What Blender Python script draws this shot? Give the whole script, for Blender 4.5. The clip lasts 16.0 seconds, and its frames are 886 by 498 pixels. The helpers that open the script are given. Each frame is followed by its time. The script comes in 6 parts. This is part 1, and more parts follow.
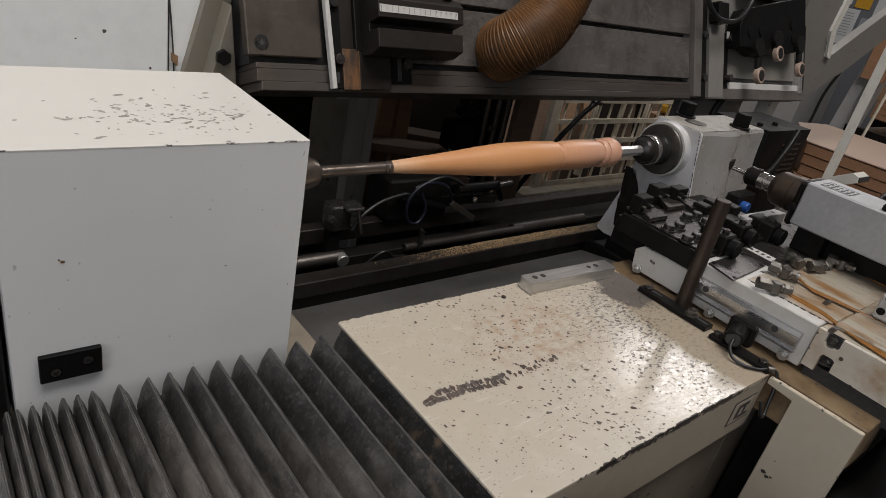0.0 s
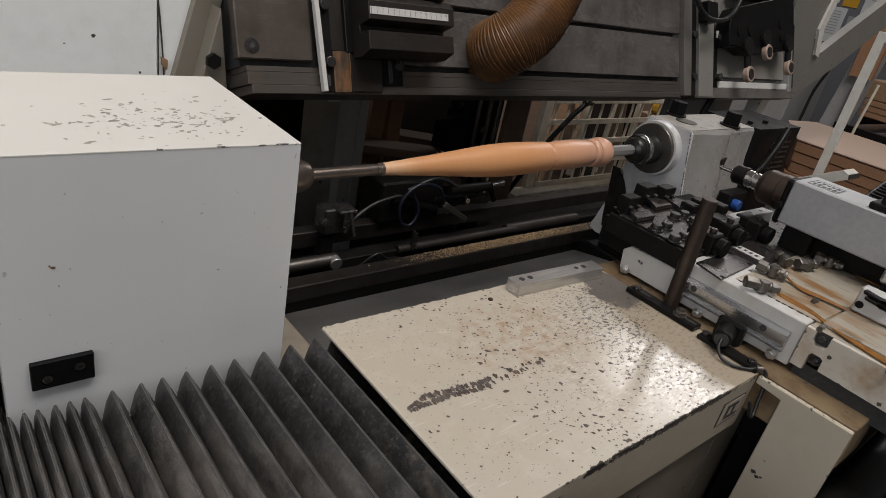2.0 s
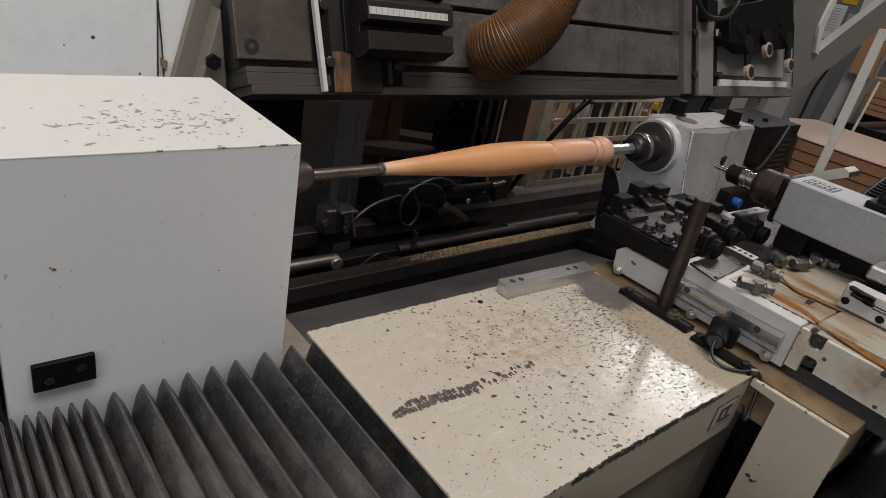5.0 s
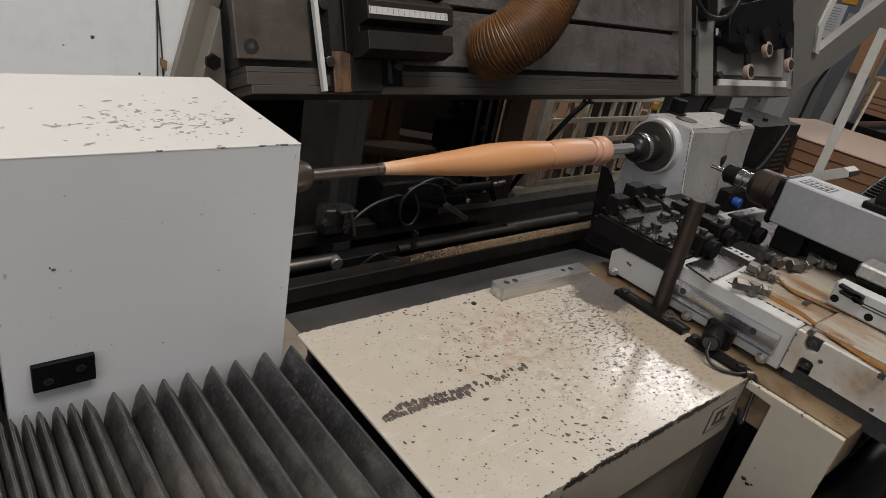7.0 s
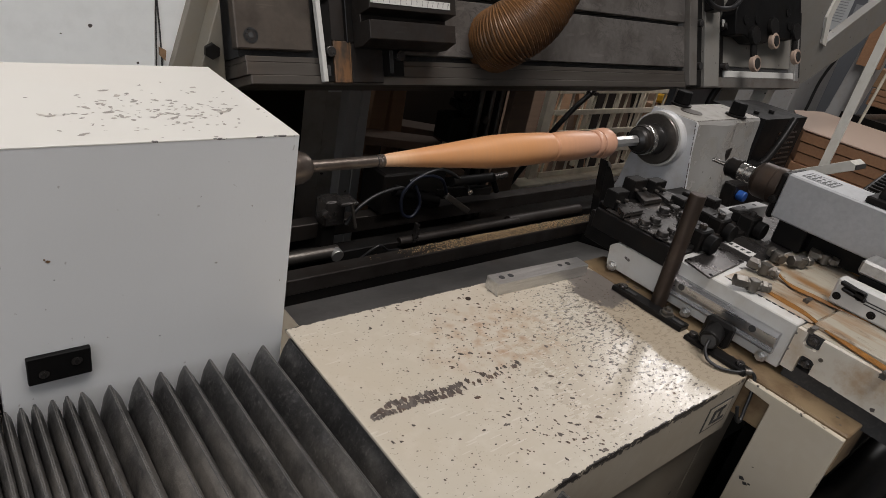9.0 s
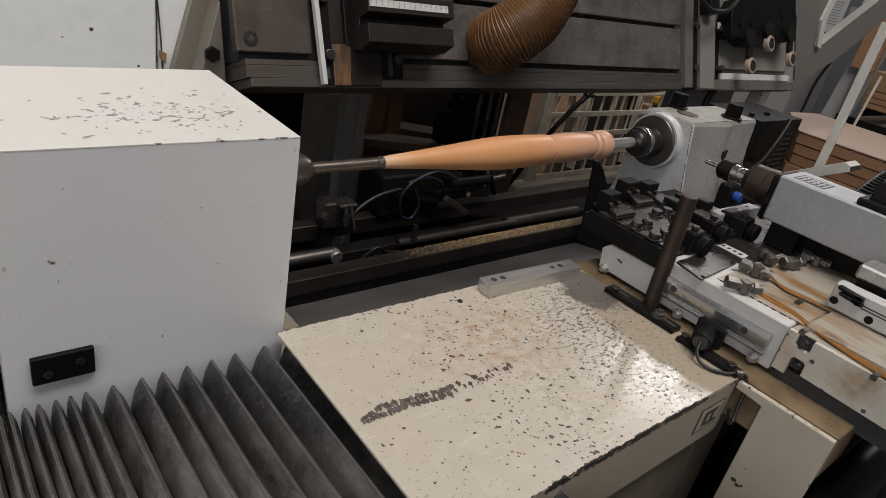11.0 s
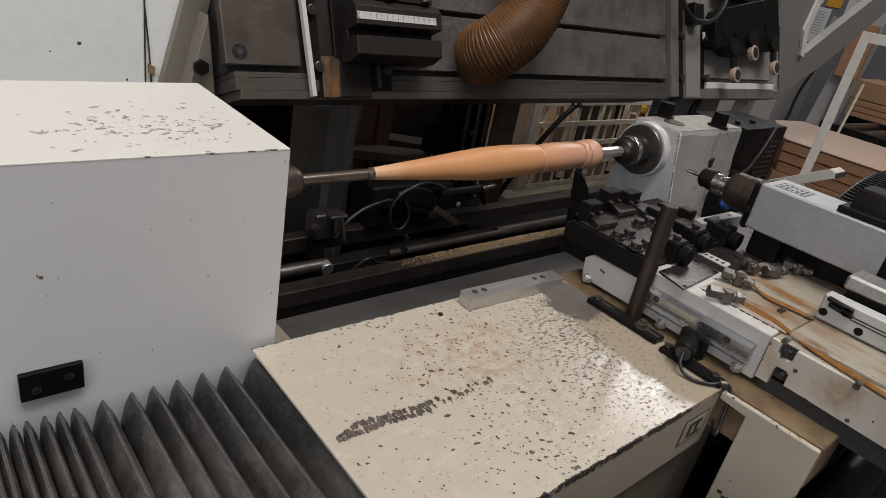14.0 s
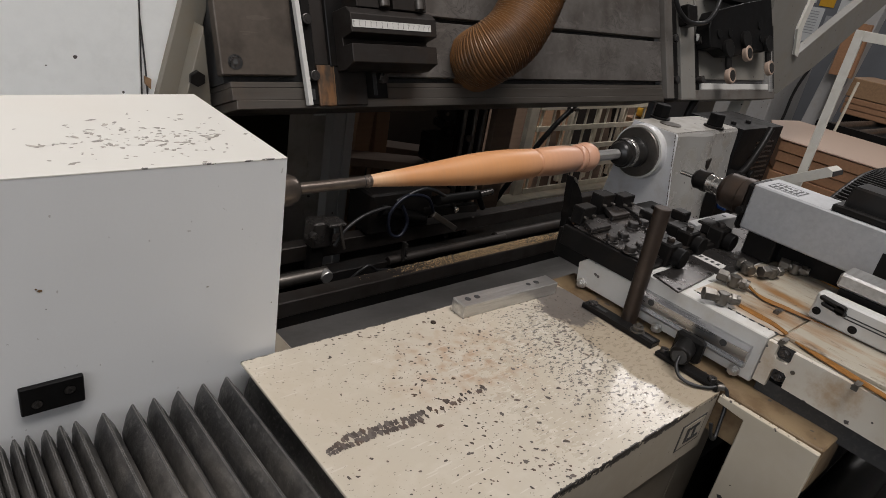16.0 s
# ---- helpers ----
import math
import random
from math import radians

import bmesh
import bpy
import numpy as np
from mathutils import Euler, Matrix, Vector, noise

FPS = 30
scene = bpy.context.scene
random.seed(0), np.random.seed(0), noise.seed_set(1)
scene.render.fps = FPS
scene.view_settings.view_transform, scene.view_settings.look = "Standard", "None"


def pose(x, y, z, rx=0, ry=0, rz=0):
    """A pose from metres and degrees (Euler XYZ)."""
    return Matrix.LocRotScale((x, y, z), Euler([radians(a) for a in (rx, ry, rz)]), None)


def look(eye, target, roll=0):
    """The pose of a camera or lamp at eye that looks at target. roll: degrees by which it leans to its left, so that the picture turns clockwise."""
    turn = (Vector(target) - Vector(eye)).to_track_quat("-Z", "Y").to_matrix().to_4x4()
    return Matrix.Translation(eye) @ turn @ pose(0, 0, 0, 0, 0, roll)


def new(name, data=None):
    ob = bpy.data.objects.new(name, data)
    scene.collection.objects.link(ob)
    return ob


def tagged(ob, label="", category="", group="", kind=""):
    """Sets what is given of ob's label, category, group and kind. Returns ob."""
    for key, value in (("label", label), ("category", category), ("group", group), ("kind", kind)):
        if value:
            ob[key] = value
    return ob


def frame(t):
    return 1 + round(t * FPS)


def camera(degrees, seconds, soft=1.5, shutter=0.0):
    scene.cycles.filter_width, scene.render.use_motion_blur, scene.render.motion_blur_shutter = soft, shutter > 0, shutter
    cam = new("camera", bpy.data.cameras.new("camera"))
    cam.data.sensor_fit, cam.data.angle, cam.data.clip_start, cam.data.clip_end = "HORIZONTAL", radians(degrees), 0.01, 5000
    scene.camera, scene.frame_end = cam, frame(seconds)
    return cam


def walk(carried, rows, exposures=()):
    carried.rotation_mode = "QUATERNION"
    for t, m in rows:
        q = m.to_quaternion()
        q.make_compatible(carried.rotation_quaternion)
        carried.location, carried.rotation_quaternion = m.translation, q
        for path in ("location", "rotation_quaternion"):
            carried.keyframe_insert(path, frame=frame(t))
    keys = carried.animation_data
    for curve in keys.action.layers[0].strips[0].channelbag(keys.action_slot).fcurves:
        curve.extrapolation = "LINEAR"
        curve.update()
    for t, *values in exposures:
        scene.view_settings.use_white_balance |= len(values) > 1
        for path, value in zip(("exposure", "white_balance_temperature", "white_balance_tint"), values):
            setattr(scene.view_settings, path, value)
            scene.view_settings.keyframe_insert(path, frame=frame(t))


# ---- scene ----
cam = camera(69.25, 16.0, soft=0.2)
PATH = [
    (0.0, pose(-0.0006, -0.6414, 1.3796, 63.606, -11.205, -37.723)),
    (0.5, pose(0.0056, -0.6384, 1.3777, 63.489, -10.766, -37.634)),
    (1.0, pose(-0.0003, -0.6414, 1.3796, 64.158, -10.998, -38.780)),
    (1.5, pose(0.0001, -0.6418, 1.3792, 64.093, -11.022, -38.790)),
    (2.0, pose(-0.0000, -0.6420, 1.3791, 63.928, -10.812, -38.560)),
    (2.5, pose(-0.0004, -0.6410, 1.3800, 63.823, -10.900, -38.652)),
    (3.0, pose(-0.0004, -0.6413, 1.3792, 63.873, -10.852, -38.738)),
    (3.5, pose(-0.0002, -0.6417, 1.3796, 63.893, -10.960, -38.885)),
    (4.0, pose(0.0003, -0.6422, 1.3795, 63.846, -10.710, -38.769)),
    (6.5, pose(0.0000, -0.6418, 1.3797, 63.921, -10.498, -38.540)),
    (7.0, pose(0.0005, -0.6417, 1.3793, 63.884, -10.503, -38.646)),
    (7.5, pose(0.0010, -0.6418, 1.3792, 63.201, -10.046, -38.391)),
    (8.0, pose(0.0002, -0.6423, 1.3796, 63.564, -11.038, -39.017)),
    (8.5, pose(0.0008, -0.6417, 1.3781, 63.400, -10.544, -38.450)),
    (9.0, pose(0.0082, -0.6372, 1.3781, 63.030, -10.648, -38.261)),
    (11.5, pose(0.0010, -0.6419, 1.3794, 63.433, -10.565, -38.750)),
    (12.0, pose(0.0010, -0.6421, 1.3794, 63.757, -10.508, -39.138)),
    (12.5, pose(0.0005, -0.6423, 1.3794, 64.446, -10.662, -39.540)),
    (13.0, pose(0.0008, -0.6425, 1.3794, 64.370, -10.433, -39.357)),
    (13.5, pose(0.0007, -0.6427, 1.3792, 64.354, -10.531, -39.448)),
    (14.0, pose(0.0006, -0.6421, 1.3793, 64.438, -10.403, -39.614)),
    (14.5, pose(0.0004, -0.6420, 1.3809, 64.923, -10.449, -40.060)),
    (15.0, pose(0.0009, -0.6431, 1.3801, 65.093, -9.992, -40.009)),
    (15.5, pose(0.0006, -0.6427, 1.3806, 65.203, -9.914, -40.665)),
    (16.0, pose(0.0011, -0.6429, 1.3789, 65.088, -9.385, -40.148)),
]
walk(cam, PATH, exposures=((0.0, -0.05), (7.0, 0.0), (16.0, 0.09)))

# ---- world and light ----
world = bpy.data.worlds.new("world")
world.use_nodes = True
scene.world = world
wn = world.node_tree.nodes
sky = wn.new("ShaderNodeTexSky")
sky.sky_type, sky.sun_disc = "NISHITA", False
sky.sun_elevation, sky.sun_rotation = radians(40), radians(100)
wn["Background"].inputs["Strength"].default_value = 0.08
world.node_tree.links.new(sky.outputs[0], wn["Background"].inputs["Color"])


def area(name, eye, target, sx, sy, watts, colour):
    data = bpy.data.lights.new(name, "AREA")
    data.shape, data.size, data.size_y, data.energy, data.color = "RECTANGLE", sx, sy, watts, colour
    ob = new(name, data)
    ob.matrix_world = look(eye, target)
    return ob


LAMPS = [
    # unseen overhead lamp, added to light the upper faces
    area("added_overhead_light", (0.4, -1.7, 6.25), (0.4, -1.3, 0.0), 5.0, 1.9, 322, (1.0, 0.952, 0.93)),
    # unseen east window, inferred from and placed by its reflection on the table
    area("unseen_window_light", (7.5, 2.15, 5.15), (0.7, -0.4, 0.96), 1.9, 1.0, 66, (1.0, 0.955, 0.94)),
    # unseen west lamp, added to brighten the left-facing sides
    area("unseen_window_light", (-3.2, -1.6, 2.4), (0.2, -0.1, 1.0), 2.2, 1.8, 36, (0.97, 0.96, 1.0)),
]
scene.view_settings.exposure = 0.0


# ---- materials ----
class Mat:
    """A small node builder round one Principled shader."""

    def __init__(self, name, colour=(0.5, 0.5, 0.5), rough=0.5, metal=0.0, spec=0.5):
        self.m = bpy.data.materials.new(name)
        self.m.use_nodes = True
        self.t = self.m.node_tree
        self.b = self.t.nodes["Principled BSDF"]
        self.set("Base Color", (*colour, 1))
        self.set("Roughness", rough)
        self.set("Metallic", metal)
        self.set("Specular IOR Level", spec)
        self.co = self.t.nodes.new("ShaderNodeTexCoord").outputs["Object"]
        self.col = None
        self.base = (*colour, 1)

    def set(self, key, value):
        if isinstance(value, bpy.types.NodeSocket):
            self.t.links.new(value, self.b.inputs[key])
        else:
            self.b.inputs[key].default_value = value

    def node(self, kind, **sockets):
        n = self.t.nodes.new(kind)
        for key, value in sockets.items():
            key = key.replace("_", " ")
            if isinstance(value, bpy.types.NodeSocket):
                self.t.links.new(value, n.inputs[key])
            else:
                n.inputs[key].default_value = value
        return n

    def mapped(self, scale=(1, 1, 1), turn=(0, 0, 0)):
        return self.node("ShaderNodeMapping", Vector=self.co, Scale=scale, Rotation=[radians(a) for a in turn]).outputs[0]

    def noise(self, scale, detail=4.0, vec=None, rough=0.55):
        return self.node("ShaderNodeTexNoise", Vector=vec or self.co, Scale=scale, Detail=detail, Roughness=rough).outputs["Fac"]

    def ramp(self, fac, lo, hi, a=0.0, b=1.0):
        n = self.node("ShaderNodeMapRange", Value=fac)
        for i, v in enumerate((lo, hi, a, b)):
            n.inputs[i + 1].default_value = v
        return n.outputs[0]

    def math(self, op, a, b=0.0):
        n = self.t.nodes.new("ShaderNodeMath")
        n.operation = op
        for i, v in enumerate((a, b)):
            if isinstance(v, bpy.types.NodeSocket):
                self.t.links.new(v, n.inputs[i])
            else:
                n.inputs[i].default_value = v
        return n.outputs[0]

    def mix(self, fac, a, b):
        n = self.t.nodes.new("ShaderNodeMix")
        n.data_type = "RGBA"
        for i, v in ((0, fac), (6, a), (7, b)):
            if isinstance(v, bpy.types.NodeSocket):
                self.t.links.new(v, n.inputs[i])
            else:
                n.inputs[i].default_value = v if i == 0 else (*v[:3], 1)
        return n.outputs[2]

    def tint(self, fac, colour):
        """Lay a colour over what is there, by a mask."""
        self.col = self.mix(fac, self.col or self.base, colour)
        self.set("Base Color", self.col)
        return self

    def rough(self, fac, a, b):
        self.set("Roughness", self.ramp(fac, 0.0, 1.0, a, b))
        return self

    def bump(self, height, strength=0.2, distance=0.002):
        n = self.node("ShaderNodeBump", Height=height, Strength=strength, Distance=distance)
        self.set("Normal", n.outputs[0])
        return self

    def flakes(self, scale, size, keep, stretch=(1, 1, 1), turn=(0, 0, 0), wob=0.35):
        """Scattered chips: one spot in some of the cells, of uneven size and outline."""
        v = self.mapped(stretch, turn)
        wobble = self.node("ShaderNodeTexNoise", Vector=v, Scale=scale * 2.2, Detail=2.0).outputs["Color"]
        v = self.node("ShaderNodeMix")
        v.data_type = "VECTOR"
        v.inputs[0].default_value = wob / scale
        src = self.mapped(stretch, turn)
        add = self.t.nodes.new("ShaderNodeVectorMath")
        add.operation = "MULTIPLY_ADD"
        self.t.links.new(wobble, add.inputs[0])
        add.inputs[1].default_value = (wob / scale,) * 3
        self.t.links.new(src, add.inputs[2])
        self.t.nodes.remove(v)
        vor = self.node("ShaderNodeTexVoronoi", Vector=add.outputs[0], Scale=scale)
        sep = self.node("ShaderNodeSeparateColor", Color=vor.outputs["Color"])
        size_here = self.math("MULTIPLY", self.ramp(sep.outputs[0], 1 - keep, 1.0, 0.0, 1.0), size)
        d = self.math("SUBTRACT", size_here, vor.outputs["Distance"])
        return self.ramp(d, 0.0, 0.02)

    def near(self, at, radii):
        """1 at a place, falling to 0 at an ellipsoid round it."""
        m = self.node("ShaderNodeMapping", Vector=self.co, Scale=[1 / r for r in radii], Location=[-a / r for a, r in zip(at, radii)])
        l = self.t.nodes.new("ShaderNodeVectorMath")
        l.operation = "LENGTH"
        self.t.links.new(m.outputs[0], l.inputs[0])
        return self.ramp(l.outputs["Value"], 1.0, 0.0)


def worn_paint(name, colour, dirt=(0.28, 0.2, 0.11), grime=0.35, rough=0.42, chips=0.1):
    m = Mat(name, colour, rough)
    n1, n2 = m.noise(24.0, 6.0, None, 0.65), m.noise(60.0)
    m.tint(m.ramp(m.noise(6.0), 0.45, 0.8, 0, grime * 0.8), dirt)
    m.tint(m.ramp(n1, 0.5, 0.72, 0, grime), dirt)
    m.tint(m.ramp(n2, 0.3, 0.9, 0, 0.18), tuple(c * 0.7 for c in colour))
    m.tint(m.flakes(90, 0.32, chips), (0.07, 0.06, 0.055))
    m.rough(n1, rough - 0.12, rough + 0.16)
    m.bump(m.noise(260.0, 2.0), 0.08, 0.001)
    return m


def metal_mat(name, colour, rough, metal=0.8, stain=(0.06, 0.045, 0.03), amount=0.6, scale=18.0, stretch=(1, 1, 1), spec=0.5, scuffed=False):
    m = Mat(name, colour, rough, metal, spec)
    v = m.mapped(stretch)
    n1, n2 = m.noise(scale, 5.0, v), m.noise(scale * 9, 3.0, v)
    m.tint(m.ramp(n1, 0.45, 0.75, 0, amount), stain)
    m.tint(m.ramp(n2, 0.4, 0.8, 0, 0.35), tuple(c * 0.6 for c in colour))
    m.tint(m.ramp(m.noise(scale * 0.35, 6.0, v, 0.65), 0.5, 0.72, 0, 0.45), tuple(min(1, c * 1.5 + 0.012 * min(1.0, max(colour) / 0.05)) for c in colour))
    low = min(1.0, max(colour) / 0.05)
    scr = m.flakes(scale * 5, 0.5, 0.12, (0.25, 1.5, 1.5), (20, 35, 15), 0.5)
    m.tint(m.math("MULTIPLY", scr, 0.15 if max(colour) < 0.3 else 0.06), tuple(min(1, c * 1.9 + 0.02) for c in colour))
    if scuffed:
        # rubbed curls and smears left by a cloth
        warp = m.node("ShaderNodeTexNoise", Vector=m.mapped((1, 1, 1.6)), Scale=17.0, Detail=4.0, Roughness=0.6, Distortion=2.2).outputs["Fac"]
        band = m.math("ABSOLUTE", m.math("SUBTRACT", warp, 0.5))
        m.tint(m.math("MULTIPLY", m.ramp(band, 0.035, 0.0), m.ramp(m.noise(7.0), 0.42, 0.6, 0, 0.75)), tuple(c * 0.38 for c in colour))
        m.tint(m.math("MULTIPLY", m.ramp(warp, 0.6, 0.75), 0.5), tuple(c * 1.7 for c in colour))
    if max(colour) < 0.15:
        m.tint(m.ramp(m.noise(scale * 0.5, 6.0, m.mapped((1, 1, 0.6)), 0.68), 0.54, 0.74, 0, 0.5), (colour[0] * 1.25 + 0.02 * low, colour[0] * 0.85 + 0.008 * low, colour[0] * 0.6))
    m.rough(n1, max(0.08, rough - 0.15), min(0.95, rough + 0.2))
    m.bump(n2, 0.12, 0.001)
    return m


def make_materials():
    M = {}
    # enamel of the carriage table: cream, chipped all over, with one long rust mark and a worn patch
    m = Mat("cream_enamel", (0.455, 0.41, 0.335), 0.3)
    big = m.noise(5.0, 5.0)
    m.tint(m.ramp(big, 0.42, 0.75, 0, 0.5), (0.44, 0.365, 0.27))
    m.tint(m.ramp(m.noise(38.0), 0.5, 0.8, 0, 0.3), (0.62, 0.58, 0.51))
    m.tint(m.math("MULTIPLY", m.near((0.22, -0.11, 0.0), (0.13, 0.09, 0.1)), m.ramp(m.noise(55.0), 0.45, 0.7, 0, 0.9)), (0.30, 0.155, 0.07))
    scr = m.flakes(260, 0.5, 0.12, (0.16, 1.6, 1), (0, 0, 55), 0.2)
    m.tint(m.math("MULTIPLY", scr, 0.22), (0.68, 0.65, 0.6))
    # chips of several sizes, ragged in outline
    c2 = m.ramp(m.noise(290.0, 2.0, m.mapped((0.7, 1.2, 1), (0, 0, 40)), 0.6), 0.655, 0.67)
    m.tint(m.math("MULTIPLY", c2, m.ramp(m.noise(17.0, 2.0), 0.38, 0.55, 0, 0.85)), (0.13, 0.11, 0.095))
    worn = m.near((0.448, -0.078, 0.0), (0.075, 0.075, 0.05))
    w2 = m.ramp(m.math("ADD", worn, m.noise(45.0, 5.0, None, 0.65)), 0.80, 0.90)
    zone = m.near((0.385, -0.17, 0.0), (0.15, 0.2, 0.1))
    cut = m.noise(170.0, 3.0, m.mapped((0.7, 1.3, 1), (0, 0, 30)), 0.6)
    scuff = m.ramp(m.math("ADD", m.math("MULTIPLY", m.ramp(zone, 0.0, 0.6), 0.115), cut), 0.668, 0.68)
    m.tint(m.math("MULTIPLY", m.math("MULTIPLY", scuff, m.ramp(zone, 0.0, 0.1)), 0.9), (0.15, 0.135, 0.12))
    # broken enamel along the front edge and the rear edge
    side = m.node("ShaderNodeSeparateXYZ", Vector=m.co)
    jag = m.noise(120.0, 4.0, None, 0.65)
    front = m.math("ADD", m.ramp(side.outputs[1], -0.296, -0.3047), m.math("MULTIPLY", jag, 1.3))
    front = m.math("ADD", front, m.ramp(side.outputs[0], 0.03, 0.14, -0.5, 0.0))
    front = m.math("ADD", front, m.ramp(side.outputs[0], 0.33, 0.42, 0.0, -0.24))
    front = m.ramp(front, 1.5, 1.53)
    m.tint(front, (0.028, 0.023, 0.02))
    rear = m.math("ADD", side.outputs[1], m.math("MULTIPLY", side.outputs[0], 0.0201))
    rear = m.math("ADD", m.ramp(rear, -0.006, 0.0003), m.math("MULTIPLY", jag, 1.3))
    m.tint(m.ramp(rear, 1.40, 1.44), (0.045, 0.038, 0.032))
    film = m.ramp(m.math("ADD", m.near((0.470, -0.2, 0.0), (0.10, 0.26, 0.1)), m.math("MULTIPLY", m.noise(26.0, 3.0), 0.35)), 0.36, 0.42)
    m.tint(m.math("MULTIPLY", film, 0.72), (0.30, 0.24, 0.165))
    m.tint(m.math("MULTIPLY", w2, 0.9), (0.1, 0.088, 0.08))
    gloss = m.ramp(m.near((0.36, -0.24, 0.0), (0.2, 0.2, 0.2)), 0.0, 0.5)
    r0 = m.math("ADD", m.ramp(m.noise(70.0, 3.0), 0.3, 0.7, 0.29, 0.38), m.math("MULTIPLY", m.math("ADD", film, front), 0.22))
    m.set("Roughness", m.math("SUBTRACT", r0, m.math("MULTIPLY", gloss, m.ramp(m.noise(210.0, 4.0, m.mapped((0.4, 1.4, 1), (0, 0, 40)), 0.65), 0.35, 0.65, 0.05, 0.2))))
    m.bump(m.math("SUBTRACT", m.noise(22.0, 3.0), scuff), 0.12, 0.0015)
    M["cream"] = m.m
    m = Mat("bare_chip", (0.06, 0.047, 0.04), 0.55)
    rnd = m.t.nodes.new("ShaderNodeNewGeometry").outputs["Random Per Island"]
    m.tint(m.ramp(rnd, 0.35, 1.0, 0, 0.8), (0.15, 0.128, 0.112))
    m.tint(m.ramp(m.noise(60.0), 0.48, 0.66, 0, 0.85), (0.115, 0.066, 0.042))
    M["chip"] = m.m

    # the table's folded flange, a darker cream than its top, and the bracket leg
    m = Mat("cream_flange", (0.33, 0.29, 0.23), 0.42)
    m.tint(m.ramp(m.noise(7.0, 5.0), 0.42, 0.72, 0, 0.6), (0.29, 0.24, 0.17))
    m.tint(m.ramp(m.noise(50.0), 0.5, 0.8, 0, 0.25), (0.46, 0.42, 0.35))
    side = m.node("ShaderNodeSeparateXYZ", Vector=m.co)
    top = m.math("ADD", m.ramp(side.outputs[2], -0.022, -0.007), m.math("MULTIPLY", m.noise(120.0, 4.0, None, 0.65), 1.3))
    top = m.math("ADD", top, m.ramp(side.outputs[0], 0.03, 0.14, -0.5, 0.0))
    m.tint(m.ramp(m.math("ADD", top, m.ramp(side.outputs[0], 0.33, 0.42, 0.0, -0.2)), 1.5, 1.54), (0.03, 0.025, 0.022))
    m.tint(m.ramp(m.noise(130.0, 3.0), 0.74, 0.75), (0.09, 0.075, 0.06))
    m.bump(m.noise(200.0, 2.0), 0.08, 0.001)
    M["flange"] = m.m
    m = Mat("leg_cream", (0.50, 0.445, 0.35), 0.36)
    m.tint(m.ramp(m.noise(9.0, 5.0), 0.42, 0.72, 0, 0.55), (0.40, 0.34, 0.25))
    m.tint(m.ramp(m.noise(60.0), 0.5, 0.8, 0, 0.25), (0.56, 0.52, 0.45))
    side = m.node("ShaderNodeSeparateXYZ", Vector=m.co)
    rim = m.math("ADD", m.ramp(side.outputs[2], -0.009, -0.0025, 0, 0.3), m.noise(110.0, 4.0, None, 0.65))
    m.tint(m.ramp(rim, 0.87, 0.89), (0.06, 0.05, 0.042))
    edge = m.math("ADD", m.ramp(side.outputs[1], -0.418, -0.4235, 0, 0.26), m.noise(100.0, 4.0, None, 0.65))
    m.tint(m.ramp(edge, 0.86, 0.88), (0.06, 0.05, 0.042))
    m.tint(m.ramp(m.noise(110.0, 3.0), 0.735, 0.745), (0.09, 0.075, 0.06))
    m.bump(m.noise(200.0, 2.0), 0.08, 0.001)
    M["leg"] = m.m

    # the headstock's cover
    m = Mat("cover_paint", (0.65, 0.655, 0.65), 0.42)
    m.tint(m.ramp(m.noise(4.0), 0.4, 0.75, 0, 0.25), (0.46, 0.455, 0.44))
    m.tint(m.ramp(m.noise(45.0), 0.45, 0.8, 0, 0.12), (0.63, 0.63, 0.62))
    m.tint(m.flakes(30, 0.075, 0.3, (1, 1, 1)), (0.12, 0.1, 0.08))
    m.tint(m.ramp(m.noise(150.0, 3.0, m.mapped((1, 1, 0.6))), 0.70, 0.715, 0, 0.6), (0.3, 0.28, 0.25))
    m.rough(m.noise(9.0), 0.34, 0.52)
    m.bump(m.noise(300.0, 2.0), 0.1, 0.0008)
    M["cover"] = m.m
    m = Mat("cover_lid_paint", (0.615, 0.595, 0.548), 0.42)
    m.tint(m.ramp(m.noise(6.0), 0.45, 0.75, 0, 0.3), (0.6, 0.545, 0.48))
    patch = m.near((0.15, 0.075, 0.238), (0.13, 0.085, 0.3))
    f2 = m.noise(135.0, 4.0, m.mapped((0.5, 0.95, 1), (0, 0, -40)), 0.65)
    lift = m.ramp(patch, 0.0, 0.5, -0.03, 0.055)
    hatch = m.ramp(m.noise(420.0, 2.0, m.mapped((0.4, 1, 1), (0, 0, 35))), 0.3, 0.6, 0.45, 1.0)
    m.tint(m.math("MULTIPLY", m.ramp(m.math("ADD", f2, lift), 0.715, 0.73), hatch), (0.31, 0.28, 0.245))
    side = m.node("ShaderNodeSeparateXYZ", Vector=m.co)
    rim = m.math("ADD", m.ramp(side.outputs[1], 0.0045, 0.0006, 0, 0.3), m.noise(85.0, 4.0, m.mapped((0.7, 1, 1)), 0.65))
    m.tint(m.ramp(m.math("ADD", rim, m.ramp(side.outputs[0], 0.0, 0.25, -0.03, 0.04)), 0.86, 0.875), (0.085, 0.075, 0.068))
    m.rough(m.noise(20.0), 0.35, 0.55)
    M["lid"] = m.m
    m = Mat("scraped_paint", (0.27, 0.25, 0.22), 0.5)
    rnd = m.t.nodes.new("ShaderNodeNewGeometry").outputs["Random Per Island"]
    m.tint(m.ramp(rnd, 0.2, 1.0, 0, 0.8), (0.48, 0.44, 0.38))
    m.tint(m.ramp(m.noise(150.0), 0.45, 0.65, 0, 0.6), (0.2, 0.18, 0.165))
    M["scrape"] = m.m
    M["white"] = worn_paint("machine_white", (0.52, 0.515, 0.49), grime=0.28).m
